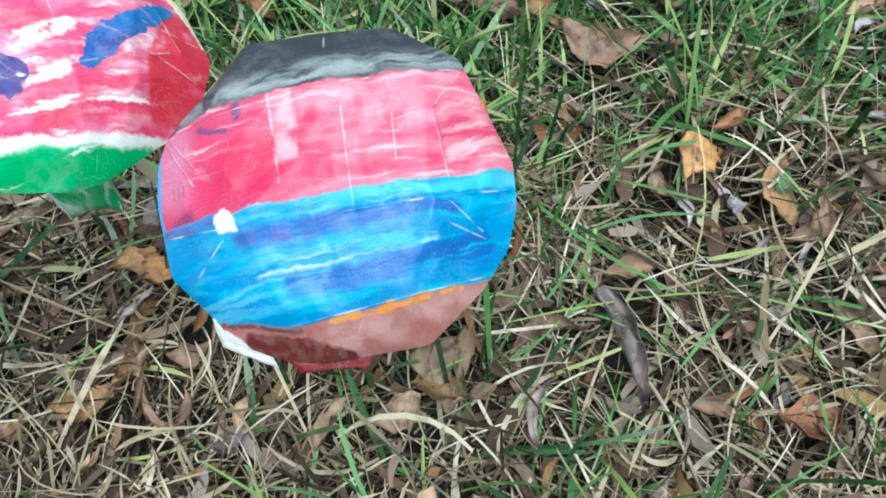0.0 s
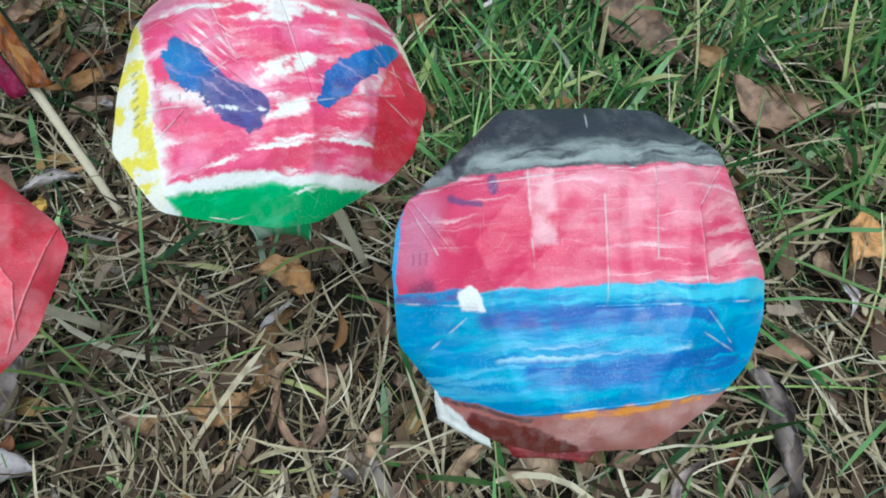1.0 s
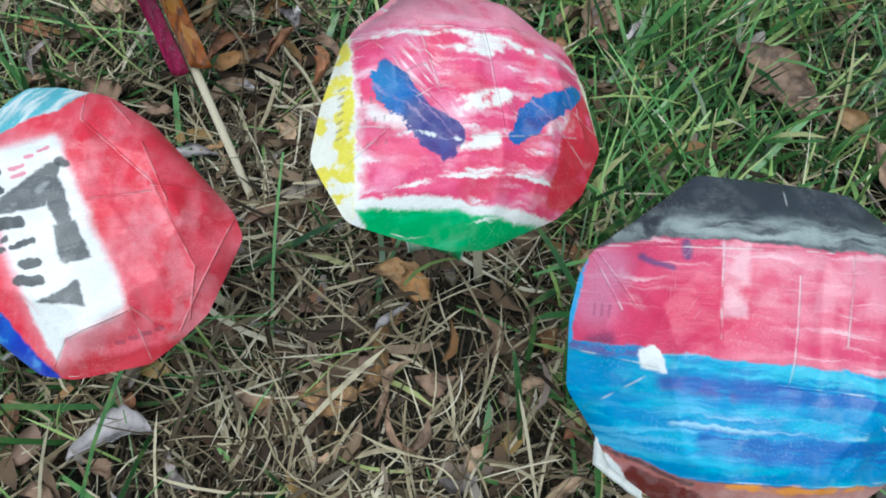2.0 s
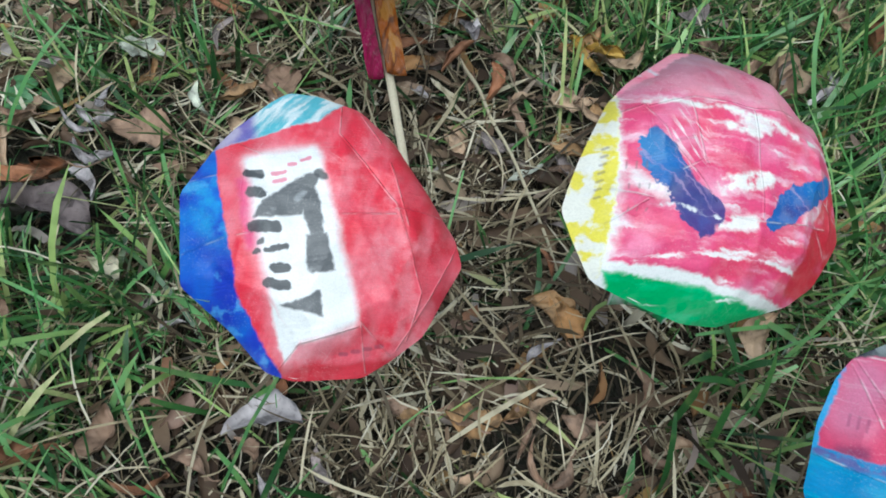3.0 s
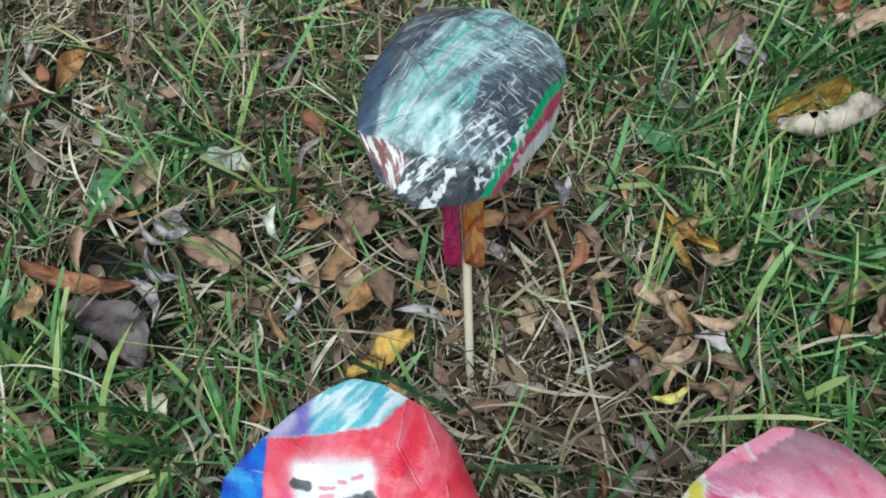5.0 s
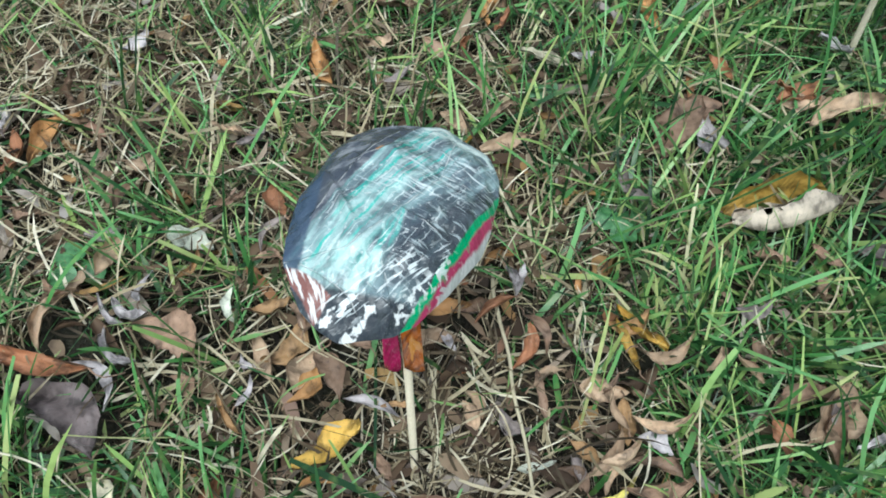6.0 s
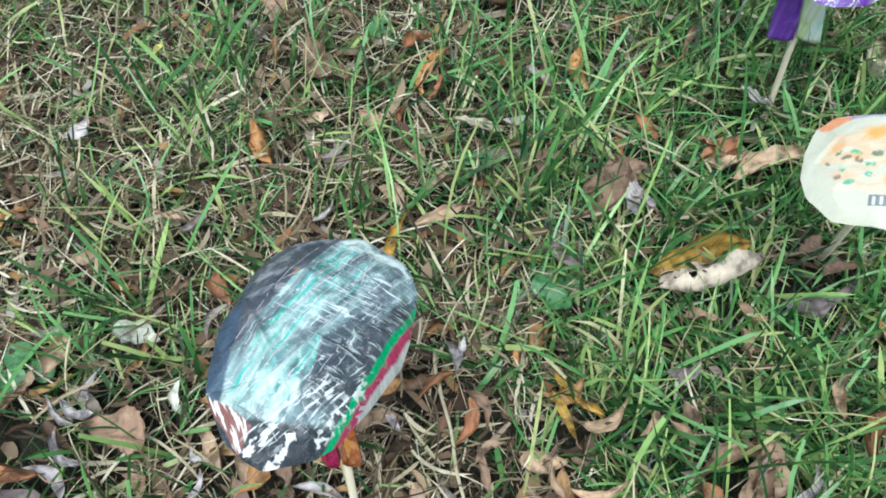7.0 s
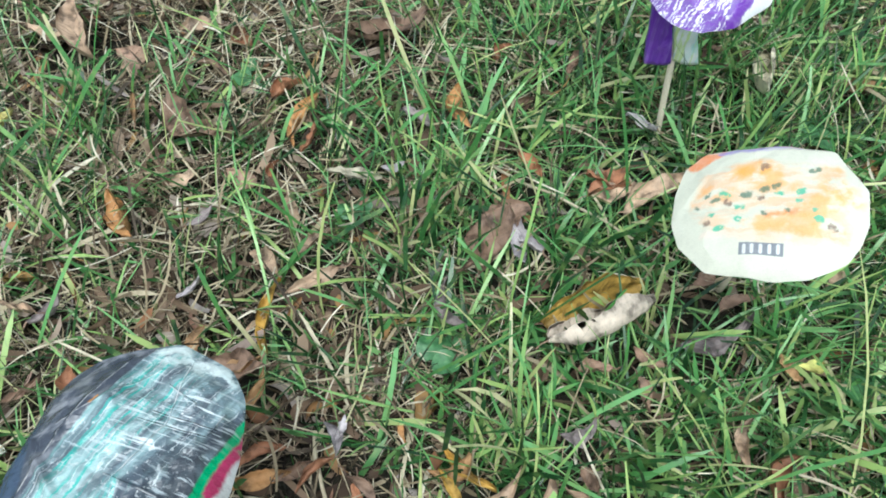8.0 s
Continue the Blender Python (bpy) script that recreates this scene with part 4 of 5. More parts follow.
# ---- fallen leaves ----
LEAF_TONES = {"tan": (0.42, 0.3, 0.2), "brown": (0.26, 0.17, 0.115), "orange": (0.46, 0.25, 0.1), "rust": (0.29, 0.135, 0.07), "ochre": (0.36, 0.22, 0.105), "gold": (0.56, 0.35, 0.075),
              "grey": (0.28, 0.235, 0.22), "lilac": (0.46, 0.42, 0.42), "cream": (0.56, 0.51, 0.37), "dark": (0.15, 0.12, 0.115), "beige": (0.44, 0.37, 0.29), "pale": (0.52, 0.54, 0.45), "yellow": (0.7, 0.62, 0.2)}
LEAF_WORDS = {"tan": "light tan", "brown": "dull brown", "orange": "orange-tan", "rust": "rusty red-brown", "ochre": "ochre-brown", "gold": "yellow-gold", "grey": "grey-brown", "lilac": "pale greyish lilac",
              "cream": "cream-coloured", "dark": "dark grey-brown", "beige": "pale beige", "pale": "pale greenish grey", "yellow": "light yellow"}
SHAPE_WORDS = {"broad": "broad", "oval": "oval", "lance": "narrow", "curl": "curled-up"}
WIDTHS = {"broad": 0.29, "oval": 0.24, "lance": 0.145, "curl": 0.3}


def leaf_material(tone):
    base = LEAF_TONES[tone]
    mat, n, l, bsdf = plain_material(tone + "_leaf")
    tc, info = n.new("ShaderNodeTexCoord"), n.new("ShaderNodeObjectInfo")
    blot, fine, vein = n.new("ShaderNodeTexNoise"), n.new("ShaderNodeTexNoise"), n.new("ShaderNodeTexWave")
    for node, scale in ((blot, 60), (fine, 420)):
        node.noise_dimensions = "4D"
        l.new(tc.outputs["Object"], node.inputs["Vector"])
        l.new(info.outputs["Random"], node.inputs["W"])
        node.inputs["Scale"].default_value, node.inputs["Detail"].default_value = scale, 5
    mp, ab = n.new("ShaderNodeMapping"), n.new("ShaderNodeVectorMath")
    ab.operation = "ABSOLUTE"
    l.new(tc.outputs["Object"], ab.inputs[0])
    mp.inputs["Rotation"].default_value = (0, 0, radians(42))
    l.new(ab.outputs[0], mp.inputs[0])
    l.new(mp.outputs[0], vein.inputs["Vector"])
    vein.inputs["Scale"].default_value, vein.inputs["Distortion"].default_value = 55, 4.0
    dark, light = tuple(c * 0.48 for c in base), tuple(min(c * 1.35, 0.85) for c in base)
    spots = ramp_node(n, [(0.34, tuple(c * 0.35 for c in base)), (0.41, dark), (0.49, base), (0.64, light)])
    l.new(blot.outputs[0], spots.inputs[0])
    speck = ramp_node(n, [(0.6, (0, 0, 0)), (0.72, (0.6, 0.6, 0.6))])
    l.new(fine.outputs[0], speck.inputs[0])
    col = mix_node(n, l, speck.outputs[0], spots.outputs[0], dark)
    lines = ramp_node(n, [(0.9, (0, 0, 0)), (1.0, (0.22, 0.22, 0.22))])
    l.new(vein.outputs[0], lines.inputs[0])
    col = mix_node(n, l, lines.outputs[0], col, light)
    hsv = n.new("ShaderNodeHueSaturation")
    val = n.new("ShaderNodeMapRange")
    val.inputs["To Min"].default_value, val.inputs["To Max"].default_value = 0.75, 1.25
    l.new(info.outputs["Random"], val.inputs["Value"])
    l.new(val.outputs[0], hsv.inputs["Value"])
    l.new(col, hsv.inputs["Color"])
    l.new(hsv.outputs[0], bsdf.inputs["Base Color"])
    bsdf.inputs["Roughness"].default_value, bsdf.inputs["Specular IOR Level"].default_value = 0.55, 0.3
    bump = n.new("ShaderNodeBump")
    bump.inputs["Strength"].default_value, bump.inputs["Distance"].default_value = 0.6, 0.0012
    l.new(mix_node(n, l, 0.5, vein.outputs[0], blot.outputs[0]), bump.inputs["Height"])
    l.new(bump.outputs[0], bsdf.inputs["Normal"])
    return mat


# places where little grass stands: under leaves, and the bare soil by one stick
LEAF_SPOTS = [(-0.135, 0.435, 0.038), (-0.15, 0.39, 0.028)]
for pop in (striped_pop, pink_pop, red_pop, dark_pop, pale_pop, purple_pop):
    LEAF_SPOTS.append((pop.location.x + 0.004, pop.location.y - 0.016, 0.02))
for pop in (pale_pop, purple_pop):
    LEAF_SPOTS.append((pop.location.x, pop.location.y - 0.045, 0.042))
LEAF_MATS = {tone: leaf_material(tone) for tone in LEAF_TONES}
leaf_rng = random.Random(12)


def leaf_mesh(length, shape, rng, rows=20, cols=10, cup=None):
    """A dry leaf with a folded midrib, wavy edge and curl, as two skins with a rim between them."""
    half = WIDTHS[shape] * length * rng.uniform(0.85, 1.15)
    roll = {"broad": 0.7, "oval": 1.1, "lance": 1.3, "curl": 2.3}[shape] * rng.uniform(0.4, 1.6)
    roll = cup or roll
    arch, bend, seed = rng.uniform(-0.15, 0.5), rng.uniform(-0.3, 0.3), rng.uniform(0, 90)
    bend *= 0.3 if cup else 1
    lobes = 0.32 if shape == "broad" else 0.22
    crumple, skew = rng.uniform(0.07, 0.17), rng.uniform(0.7, 1.15)
    skins = ([], [])
    for i in range(rows + 1):
        s = i / rows
        w = half * max(math.sin(math.pi * min(s ** skew, 1.0)), 0.0) ** 0.8 * (1.0 if shape != "lance" else 1.05 - 0.3 * s)
        for j in range(cols + 1):
            t = 2 * j / cols - 1
            jag = 1 + lobes * noise.noise((s * 7, math.copysign(3.0, t) + seed, 0.5)) * abs(t) + lobes * 0.5 * noise.noise((s * 19, math.copysign(5.0, t) + seed, 0.2)) * abs(t)
            jag *= 1 - 0.45 * max(0.0, noise.noise((s * 5 + seed, math.copysign(9.0, t), 1.5)) - 0.1) * abs(t)
            a = roll * t * (1 + 0.5 * noise.noise((s * 2.5 + seed, 0.5, 4.4)))
            across = w * jag * (math.sin(a) / roll if abs(roll) > 0.05 else t)
            up = w * (1 - math.cos(a)) / roll + 0.12 * w * abs(t)
            x = (s - 0.5) * length
            y = across + bend * length * ((2 * s - 1) ** 2)
            z = up + arch * length * (s - 0.5) ** 2 * 1.6 + crumple * length * noise.noise((s * 4 + seed, t * 1.6, 2.2)) * (0.3 + abs(t)) + 0.4 * crumple * length * noise.noise((s * 10 + seed, t * 4, 7.2))
            skins[0].append((x, y, z))
            skins[1].append((x, y, z - 0.0005))
    w = cols + 1
    faces, q2 = [], len(skins[0])
    for i in range(rows):
        for j in range(cols):
            q = i * w + j
            faces.append((q, q + w, q + w + 1, q + 1))
            faces.append((q2 + q, q2 + q + 1, q2 + q + w + 1, q2 + q + w))
    ring = [i * w for i in range(rows + 1)] + [rows * w + j for j in range(1, w)] + [i * w + cols for i in range(rows - 1, -1, -1)] + list(range(cols - 1, 0, -1))
    for a, b in zip(ring, ring[1:] + ring[:1]):
        faces.append((a, b, b + q2, a + q2))
    return skins[0] + skins[1], faces, skins[0][cols // 2]


def fallen_leaf(x, y, yaw, length, shape, tone, cup=None, tip=None):
    rng = leaf_rng
    length *= rng.uniform(1.0, 1.2)
    v, f, root = leaf_mesh(length, shape, rng, cup=cup)
    LEAF_SPOTS.append((x, y, length * ((0.27 if tip is None else 0.16) + WIDTHS[shape] * 0.6)))
    leaf = mesh_object("fallen_leaf", v, f, LEAF_MATS[tone])
    leaf.matrix_world = pose(x, y, ground_height(x, y) + (0.029 if tip is None else 0.034) + 0.016 * green_share(x, y) + rng.uniform(0, 0.006), rng.uniform(-24, 24) if tip is None else tip, rng.uniform(-18, 18) * (1 if tip is None else 0.3), yaw + (180 if rng.random() < 0.5 and tip is None else 0))
    tagged(leaf, f"{LEAF_WORDS[tone]} {SHAPE_WORDS[shape]} dry leaf fallen on the lawn", "leaf", "fallen leaves")
    r, reach = Vector(root), length * rng.uniform(0.12, 0.3)
    pts = [r + Vector((-reach * k / 4, reach * 0.15 * math.sin(k), -0.002 * k / 4)) for k in range(5)]
    v, f = tube(pts, [0.0009, 0.0008, 0.0007, 0.0007, 0.0009], 6)
    under(mesh_object("leaf_stalk", v, f, LEAF_MATS["brown"]), leaf, Matrix.Identity(4))


fallen_leaf(-0.303, 0.930, 60, 0.108, "oval", "gold", 0.35, 62)
fallen_leaf(-0.276, 0.898, 57, 0.112, "broad", "beige", 1.75, -48)
fallen_leaf(0.032, 0.377, 86, 0.050, "broad", "tan")
fallen_leaf(0.331, 0.426, -53, 0.056, "oval", "tan")
fallen_leaf(0.103, 0.348, 77, 0.049, "lance", "grey")
fallen_leaf(0.225, 0.362, -7, 0.030, "oval", "brown")
fallen_leaf(0.275, 0.372, 57, 0.026, "oval", "grey")
fallen_leaf(0.104, 0.723, -38, 0.042, "oval", "ochre")
fallen_leaf(0.403, 0.744, 37, 0.044, "oval", "tan")
fallen_leaf(0.303, 0.481, 66, 0.036, "lance", "lilac")
fallen_leaf(0.405, 0.681, 72, 0.063, "oval", "brown")
fallen_leaf(0.066, 0.357, 32, 0.024, "oval", "brown")
fallen_leaf(-0.067, 0.507, 101, 0.050, "oval", "tan")
fallen_leaf(-0.099, 0.784, 86, 0.050, "lance", "lilac")
fallen_leaf(-0.296, 0.242, -35, 0.029, "oval", "grey")
fallen_leaf(-0.044, 0.378, -27, 0.031, "lance", "tan")
fallen_leaf(-0.083, 0.399, 47, 0.022, "oval", "tan")
fallen_leaf(-0.309, 0.418, 38, 0.039, "lance", "tan")
fallen_leaf(-0.431, 0.211, 38, 0.026, "oval", "brown")
fallen_leaf(-0.704, 0.251, 103, 0.036, "broad", "ochre")
fallen_leaf(-0.933, 0.393, 120, 0.068, "lance", "rust")
fallen_leaf(-0.935, 0.355, 132, 0.073, "lance", "pale")
fallen_leaf(-0.705, 0.532, 92, 0.039, "lance", "brown")
fallen_leaf(-0.690, 0.367, -0, 0.040, "lance", "lilac")
fallen_leaf(-0.089, 0.870, 95, 0.053, "oval", "rust")
fallen_leaf(-1.077, 0.868, 49, 0.066, "broad", "tan")
fallen_leaf(-0.188, 1.003, 55, 0.044, "oval", "brown")
fallen_leaf(-0.933, 0.991, 48, 0.045, "oval", "tan")
fallen_leaf(-0.486, 1.202, 98, 0.066, "lance", "brown")
fallen_leaf(-0.590, 0.824, 82, 0.045, "lance", "tan")
fallen_leaf(-0.185, 1.361, 58, 0.048, "oval", "ochre")
fallen_leaf(-0.720, 1.116, 41, 0.113, "lance", "brown")
fallen_leaf(-1.040, 0.880, -27, 0.134, "lance", "tan")
fallen_leaf(-0.743, 0.364, 120, 0.029, "oval", "tan")
fallen_leaf(-0.673, 0.380, 25, 0.037, "oval", "lilac")
fallen_leaf(-0.444, 0.627, 66, 0.034, "oval", "brown")
fallen_leaf(-0.376, 0.652, -20, 0.045, "lance", "brown")
fallen_leaf(-0.301, 0.645, 40, 0.044, "oval", "tan")
fallen_leaf(-0.281, 0.637, -31, 0.036, "lance", "tan")
fallen_leaf(-0.338, 0.561, 14, 0.030, "broad", "grey")
fallen_leaf(-0.241, 0.741, 99, 0.030, "oval", "tan")
fallen_leaf(-0.218, 0.753, -2, 0.029, "oval", "tan")
fallen_leaf(-0.144, 0.850, 8, 0.038, "lance", "tan")
fallen_leaf(-0.699, 0.472, 29, 0.050, "broad", "pale")
fallen_leaf(-0.804, 0.452, 107, 0.033, "oval", "brown")
fallen_leaf(-0.769, 0.411, 68, 0.034, "broad", "grey")
fallen_leaf(-0.676, 0.563, -20, 0.047, "oval", "rust")
fallen_leaf(-0.675, 0.459, 113, 0.036, "lance", "ochre")
fallen_leaf(-0.634, 0.519, 54, 0.029, "oval", "brown")
fallen_leaf(-0.692, 0.402, 133, 0.034, "lance", "lilac")
fallen_leaf(-0.859, 0.363, 29, 0.033, "oval", "brown")
fallen_leaf(-0.902, 0.352, 54, 0.035, "lance", "brown")
fallen_leaf(-0.215, 0.868, -47, 0.040, "oval", "brown")
fallen_leaf(-0.877, 1.009, -18, 0.041, "oval", "rust")
fallen_leaf(-0.869, 0.953, 16, 0.065, "lance", "brown")
fallen_leaf(-0.717, 0.840, 12, 0.036, "oval", "brown")
fallen_leaf(-0.760, 0.968, 86, 0.046, "oval", "rust")
fallen_leaf(-0.574, 0.948, 47, 0.027, "oval", "lilac")
fallen_leaf(-0.597, 1.024, 10, 0.044, "oval", "grey")
fallen_leaf(-0.223, 1.011, 74, 0.034, "oval", "brown")
fallen_leaf(-0.269, 0.864, 45, 0.034, "oval", "brown")
fallen_leaf(-0.109, 1.098, 55, 0.033, "oval", "tan")
fallen_leaf(-0.218, 0.773, -29, 0.029, "oval", "brown")
fallen_leaf(0.221, 0.642, 64, 0.039, "oval", "brown")
fallen_leaf(0.126, 0.597, -56, 0.039, "lance", "brown")
fallen_leaf(0.116, 0.659, -47, 0.041, "lance", "grey")
fallen_leaf(0.270, 0.484, 67, 0.031, "lance", "grey")
fallen_leaf(0.298, 0.345, -43, 0.020, "oval", "grey")
fallen_leaf(-0.092, 0.378, -16, 0.027, "oval", "brown")
fallen_leaf(-0.103, 0.309, 25, 0.027, "oval", "grey")
fallen_leaf(-0.198, 0.291, 37, 0.022, "oval", "tan")
fallen_leaf(-0.378, 0.195, 9, 0.032, "oval", "brown")
fallen_leaf(-0.355, 0.271, 107, 0.022, "oval", "rust")
fallen_leaf(-0.102, 0.334, 84, 0.025, "oval", "tan")
fallen_leaf(-0.623, 0.578, 55, 0.035, "oval", "brown")
fallen_leaf(-0.617, 0.619, -9, 0.045, "oval", "tan")
fallen_leaf(-0.656, 0.534, 106, 0.043, "lance", "grey")
fallen_leaf(-0.693, 0.294, 29, 0.115, "lance", "rust")
fallen_leaf(-0.626, 0.292, 13, 0.094, "oval", "dark")
fallen_leaf(-0.739, 0.322, 114, 0.065, "lance", "tan")
fallen_leaf(-0.941, 0.439, 115, 0.100, "lance", "orange")
fallen_leaf(-0.816, 0.495, 54, 0.043, "oval", "tan")
fallen_leaf(-0.787, 0.723, -25, 0.063, "oval", "orange")
fallen_leaf(-0.608, 0.917, 36, 0.064, "lance", "cream")
fallen_leaf(-0.399, 0.939, -43, 0.043, "oval", "lilac")
fallen_leaf(-0.430, 0.928, 99, 0.068, "broad", "brown")
fallen_leaf(-0.359, 1.056, 49, 0.046, "oval", "rust")
fallen_leaf(-0.315, 1.085, 57, 0.083, "lance", "tan")
fallen_leaf(-0.626, 0.401, 19, 0.063, "broad", "brown")
fallen_leaf(-0.649, 0.344, 4, 0.053, "lance", "lilac")
fallen_leaf(-0.579, 0.482, 61, 0.042, "oval", "ochre")
fallen_leaf(-0.614, 0.453, -33, 0.038, "lance", "pale")
fallen_leaf(-0.555, 0.430, 6, 0.023, "oval", "lilac")
fallen_leaf(-0.534, 0.475, 97, 0.055, "oval", "ochre")
fallen_leaf(-0.493, 0.485, -14, 0.046, "oval", "brown")
fallen_leaf(-0.491, 0.459, 99, 0.040, "oval", "orange")
fallen_leaf(-0.441, 0.436, 82, 0.066, "broad", "gold")
fallen_leaf(-0.441, 0.490, 26, 0.050, "lance", "lilac")
fallen_leaf(-0.422, 0.414, 48, 0.042, "lance", "orange")
fallen_leaf(-0.419, 0.401, 15, 0.024, "oval", "cream")
fallen_leaf(-0.547, 0.273, 0, 0.035, "oval", "cream")
fallen_leaf(-0.311, 0.693, -25, 0.046, "lance", "gold")
fallen_leaf(-0.348, 0.621, 77, 0.036, "lance", "tan")
fallen_leaf(-0.258, 0.604, 96, 0.047, "lance", "tan")
fallen_leaf(-0.241, 0.651, 52, 0.061, "lance", "tan")
fallen_leaf(-0.171, 0.768, 53, 0.086, "lance", "brown")
fallen_leaf(-0.141, 0.759, 93, 0.069, "curl", "tan")
fallen_leaf(-0.160, 0.717, -33, 0.033, "oval", "rust")
fallen_leaf(-0.276, 0.591, 3, 0.030, "oval", "ochre")
fallen_leaf(-0.224, 0.625, 24, 0.042, "oval", "brown")
fallen_leaf(-0.206, 0.610, 56, 0.070, "lance", "brown")
fallen_leaf(-0.234, 0.579, 72, 0.043, "lance", "yellow")
fallen_leaf(-0.298, 0.552, 54, 0.035, "lance", "pale")
fallen_leaf(-0.431, 0.671, -32, 0.029, "oval", "lilac")
fallen_leaf(-0.439, 0.581, -21, 0.026, "oval", "lilac")
fallen_leaf(-0.994, 0.421, -17, 0.063, "lance", "lilac")
fallen_leaf(-0.766, 0.638, -23, 0.045, "lance", "rust")
fallen_leaf(-0.338, 0.602, -36, 0.043, "lance", "brown")
fallen_leaf(-0.276, 0.708, 66, 0.060, "lance", "tan")
fallen_leaf(-0.575, 0.381, -5, 0.036, "oval", "brown")
fallen_leaf(-0.522, 0.388, -10, 0.045, "lance", "ochre")
fallen_leaf(-0.375, 0.560, -14, 0.028, "oval", "tan")
fallen_leaf(-0.393, 0.459, -13, 0.029, "oval", "brown")
fallen_leaf(-0.531, 0.416, 115, 0.029, "lance", "lilac")
fallen_leaf(-1.012, 0.740, 100, 0.033, "oval", "yellow")
fallen_leaf(-0.793, 0.732, -29, 0.068, "lance", "orange")
fallen_leaf(-0.572, 0.725, 119, 0.074, "lance", "gold")
fallen_leaf(-0.566, 1.064, -43, 0.064, "oval", "orange")
fallen_leaf(-0.432, 0.960, 81, 0.056, "broad", "brown")
fallen_leaf(-0.430, 0.907, 113, 0.064, "lance", "brown")
fallen_leaf(-0.402, 0.947, -22, 0.042, "oval", "lilac")
fallen_leaf(-0.441, 1.036, -28, 0.045, "oval", "rust")
fallen_leaf(-0.362, 1.066, 52, 0.052, "oval", "rust")
fallen_leaf(-0.345, 1.055, 45, 0.049, "oval", "tan")
fallen_leaf(-0.368, 1.156, -15, 0.045, "oval", "lilac")
fallen_leaf(-0.279, 1.304, 105, 0.079, "curl", "cream")
fallen_leaf(-0.829, 0.856, -3, 0.073, "broad", "brown")
fallen_leaf(-0.721, 0.939, 111, 0.078, "lance", "orange")
fallen_leaf(-0.315, 0.712, -6, 0.054, "lance", "gold")
fallen_leaf(-0.126, 0.884, 103, 0.054, "lance", "tan")
fallen_leaf(-0.117, 0.971, -33, 0.028, "oval", "ochre")
fallen_leaf(-0.096, 0.986, 41, 0.025, "broad", "yellow")
fallen_leaf(-0.178, 0.961, 56, 0.077, "lance", "grey")
fallen_leaf(-0.422, 0.832, -38, 0.060, "lance", "grey")
fallen_leaf(-0.432, 0.681, 113, 0.028, "oval", "lilac")
fallen_leaf(-0.467, 0.599, 50, 0.057, "lance", "orange")
fallen_leaf(-0.769, 0.801, 83, 0.030, "oval", "tan")
fallen_leaf(-0.658, 0.709, 104, 0.040, "lance", "lilac")
fallen_leaf(-0.385, 0.712, -47, 0.025, "oval", "orange")
fallen_leaf(-0.230, 0.898, 0, 0.031, "oval", "brown")
fallen_leaf(-0.483, 0.124, 63, 0.056, "oval", "rust")
fallen_leaf(-0.597, 0.196, 9, 0.045, "oval", "brown")
fallen_leaf(-0.603, 0.169, 82, 0.021, "oval", "rust")
fallen_leaf(-0.636, 0.332, -3, 0.060, "lance", "lilac")
fallen_leaf(-0.497, 0.521, 0, 0.036, "oval", "brown")
fallen_leaf(-0.210, 0.451, -13, 0.042, "broad", "ochre")
fallen_leaf(-0.205, 0.410, 71, 0.037, "lance", "lilac")
fallen_leaf(-0.269, 0.308, -8, 0.031, "oval", "brown")
fallen_leaf(-0.228, 0.330, 10, 0.038, "broad", "brown")
fallen_leaf(-0.193, 0.362, 89, 0.043, "oval", "ochre")
fallen_leaf(-0.118, 0.429, -52, 0.035, "oval", "brown")
fallen_leaf(-0.269, 0.573, 4, 0.028, "oval", "brown")
fallen_leaf(-0.249, 0.598, 85, 0.041, "lance", "tan")
fallen_leaf(-0.146, 0.776, 83, 0.042, "oval", "grey")
fallen_leaf(-0.370, 0.546, -19, 0.027, "oval", "tan")
fallen_leaf(-0.347, 0.225, -12, 0.022, "oval", "brown")
fallen_leaf(0.153, 0.676, -8, 0.077, "broad", "brown")
fallen_leaf(0.231, 0.573, 49, 0.059, "broad", "orange")
fallen_leaf(0.169, 0.399, -70, 0.078, "lance", "grey")
fallen_leaf(-0.036, 0.331, 65, 0.038, "oval", "tan")
fallen_leaf(0.012, 0.340, 32, 0.035, "broad", "tan")
fallen_leaf(-0.200, 0.446, -25, 0.042, "broad", "orange")
fallen_leaf(-0.452, 0.574, 61, 0.044, "oval", "tan")
fallen_leaf(-0.218, 0.331, 24, 0.041, "broad", "ochre")
fallen_leaf(-0.184, 0.365, 83, 0.028, "oval", "tan")
fallen_leaf(-0.138, 0.332, 80, 0.026, "oval", "brown")
fallen_leaf(0.173, 0.458, 16, 0.037, "oval", "brown")
fallen_leaf(0.221, 0.518, -67, 0.029, "lance", "lilac")
fallen_leaf(-0.137, 0.753, -66, 0.056, "oval", "brown")
fallen_leaf(0.033, 0.754, -22, 0.096, "broad", "brown")
fallen_leaf(-0.259, 0.311, 36, 0.021, "oval", "ochre")


# ---- dry stalks and small weeds ----
# small broken leaves lie thickest where the grass is thin
bit_rng, strewn = random.Random(77), 0
while strewn < 105:
    x, y = bit_rng.uniform(-1.0, 0.5), bit_rng.uniform(0.1, 1.45)
    crowded = math.exp(-((x + 0.38) / 0.35) ** 2 - ((y - 0.64) / 0.16) ** 2)
    if bit_rng.random() > green_share(x, y) - 0.7 * crowded + 0.15:
        fallen_leaf(x, y, bit_rng.uniform(0, 360), bit_rng.uniform(0.022, 0.055), bit_rng.choice(["oval", "lance", "lance", "curl", "lance", "broad"]), bit_rng.choice(["brown", "tan", "grey", "brown", "lilac", "rust", "rust", "ochre", "tan"]))
        strewn += 1


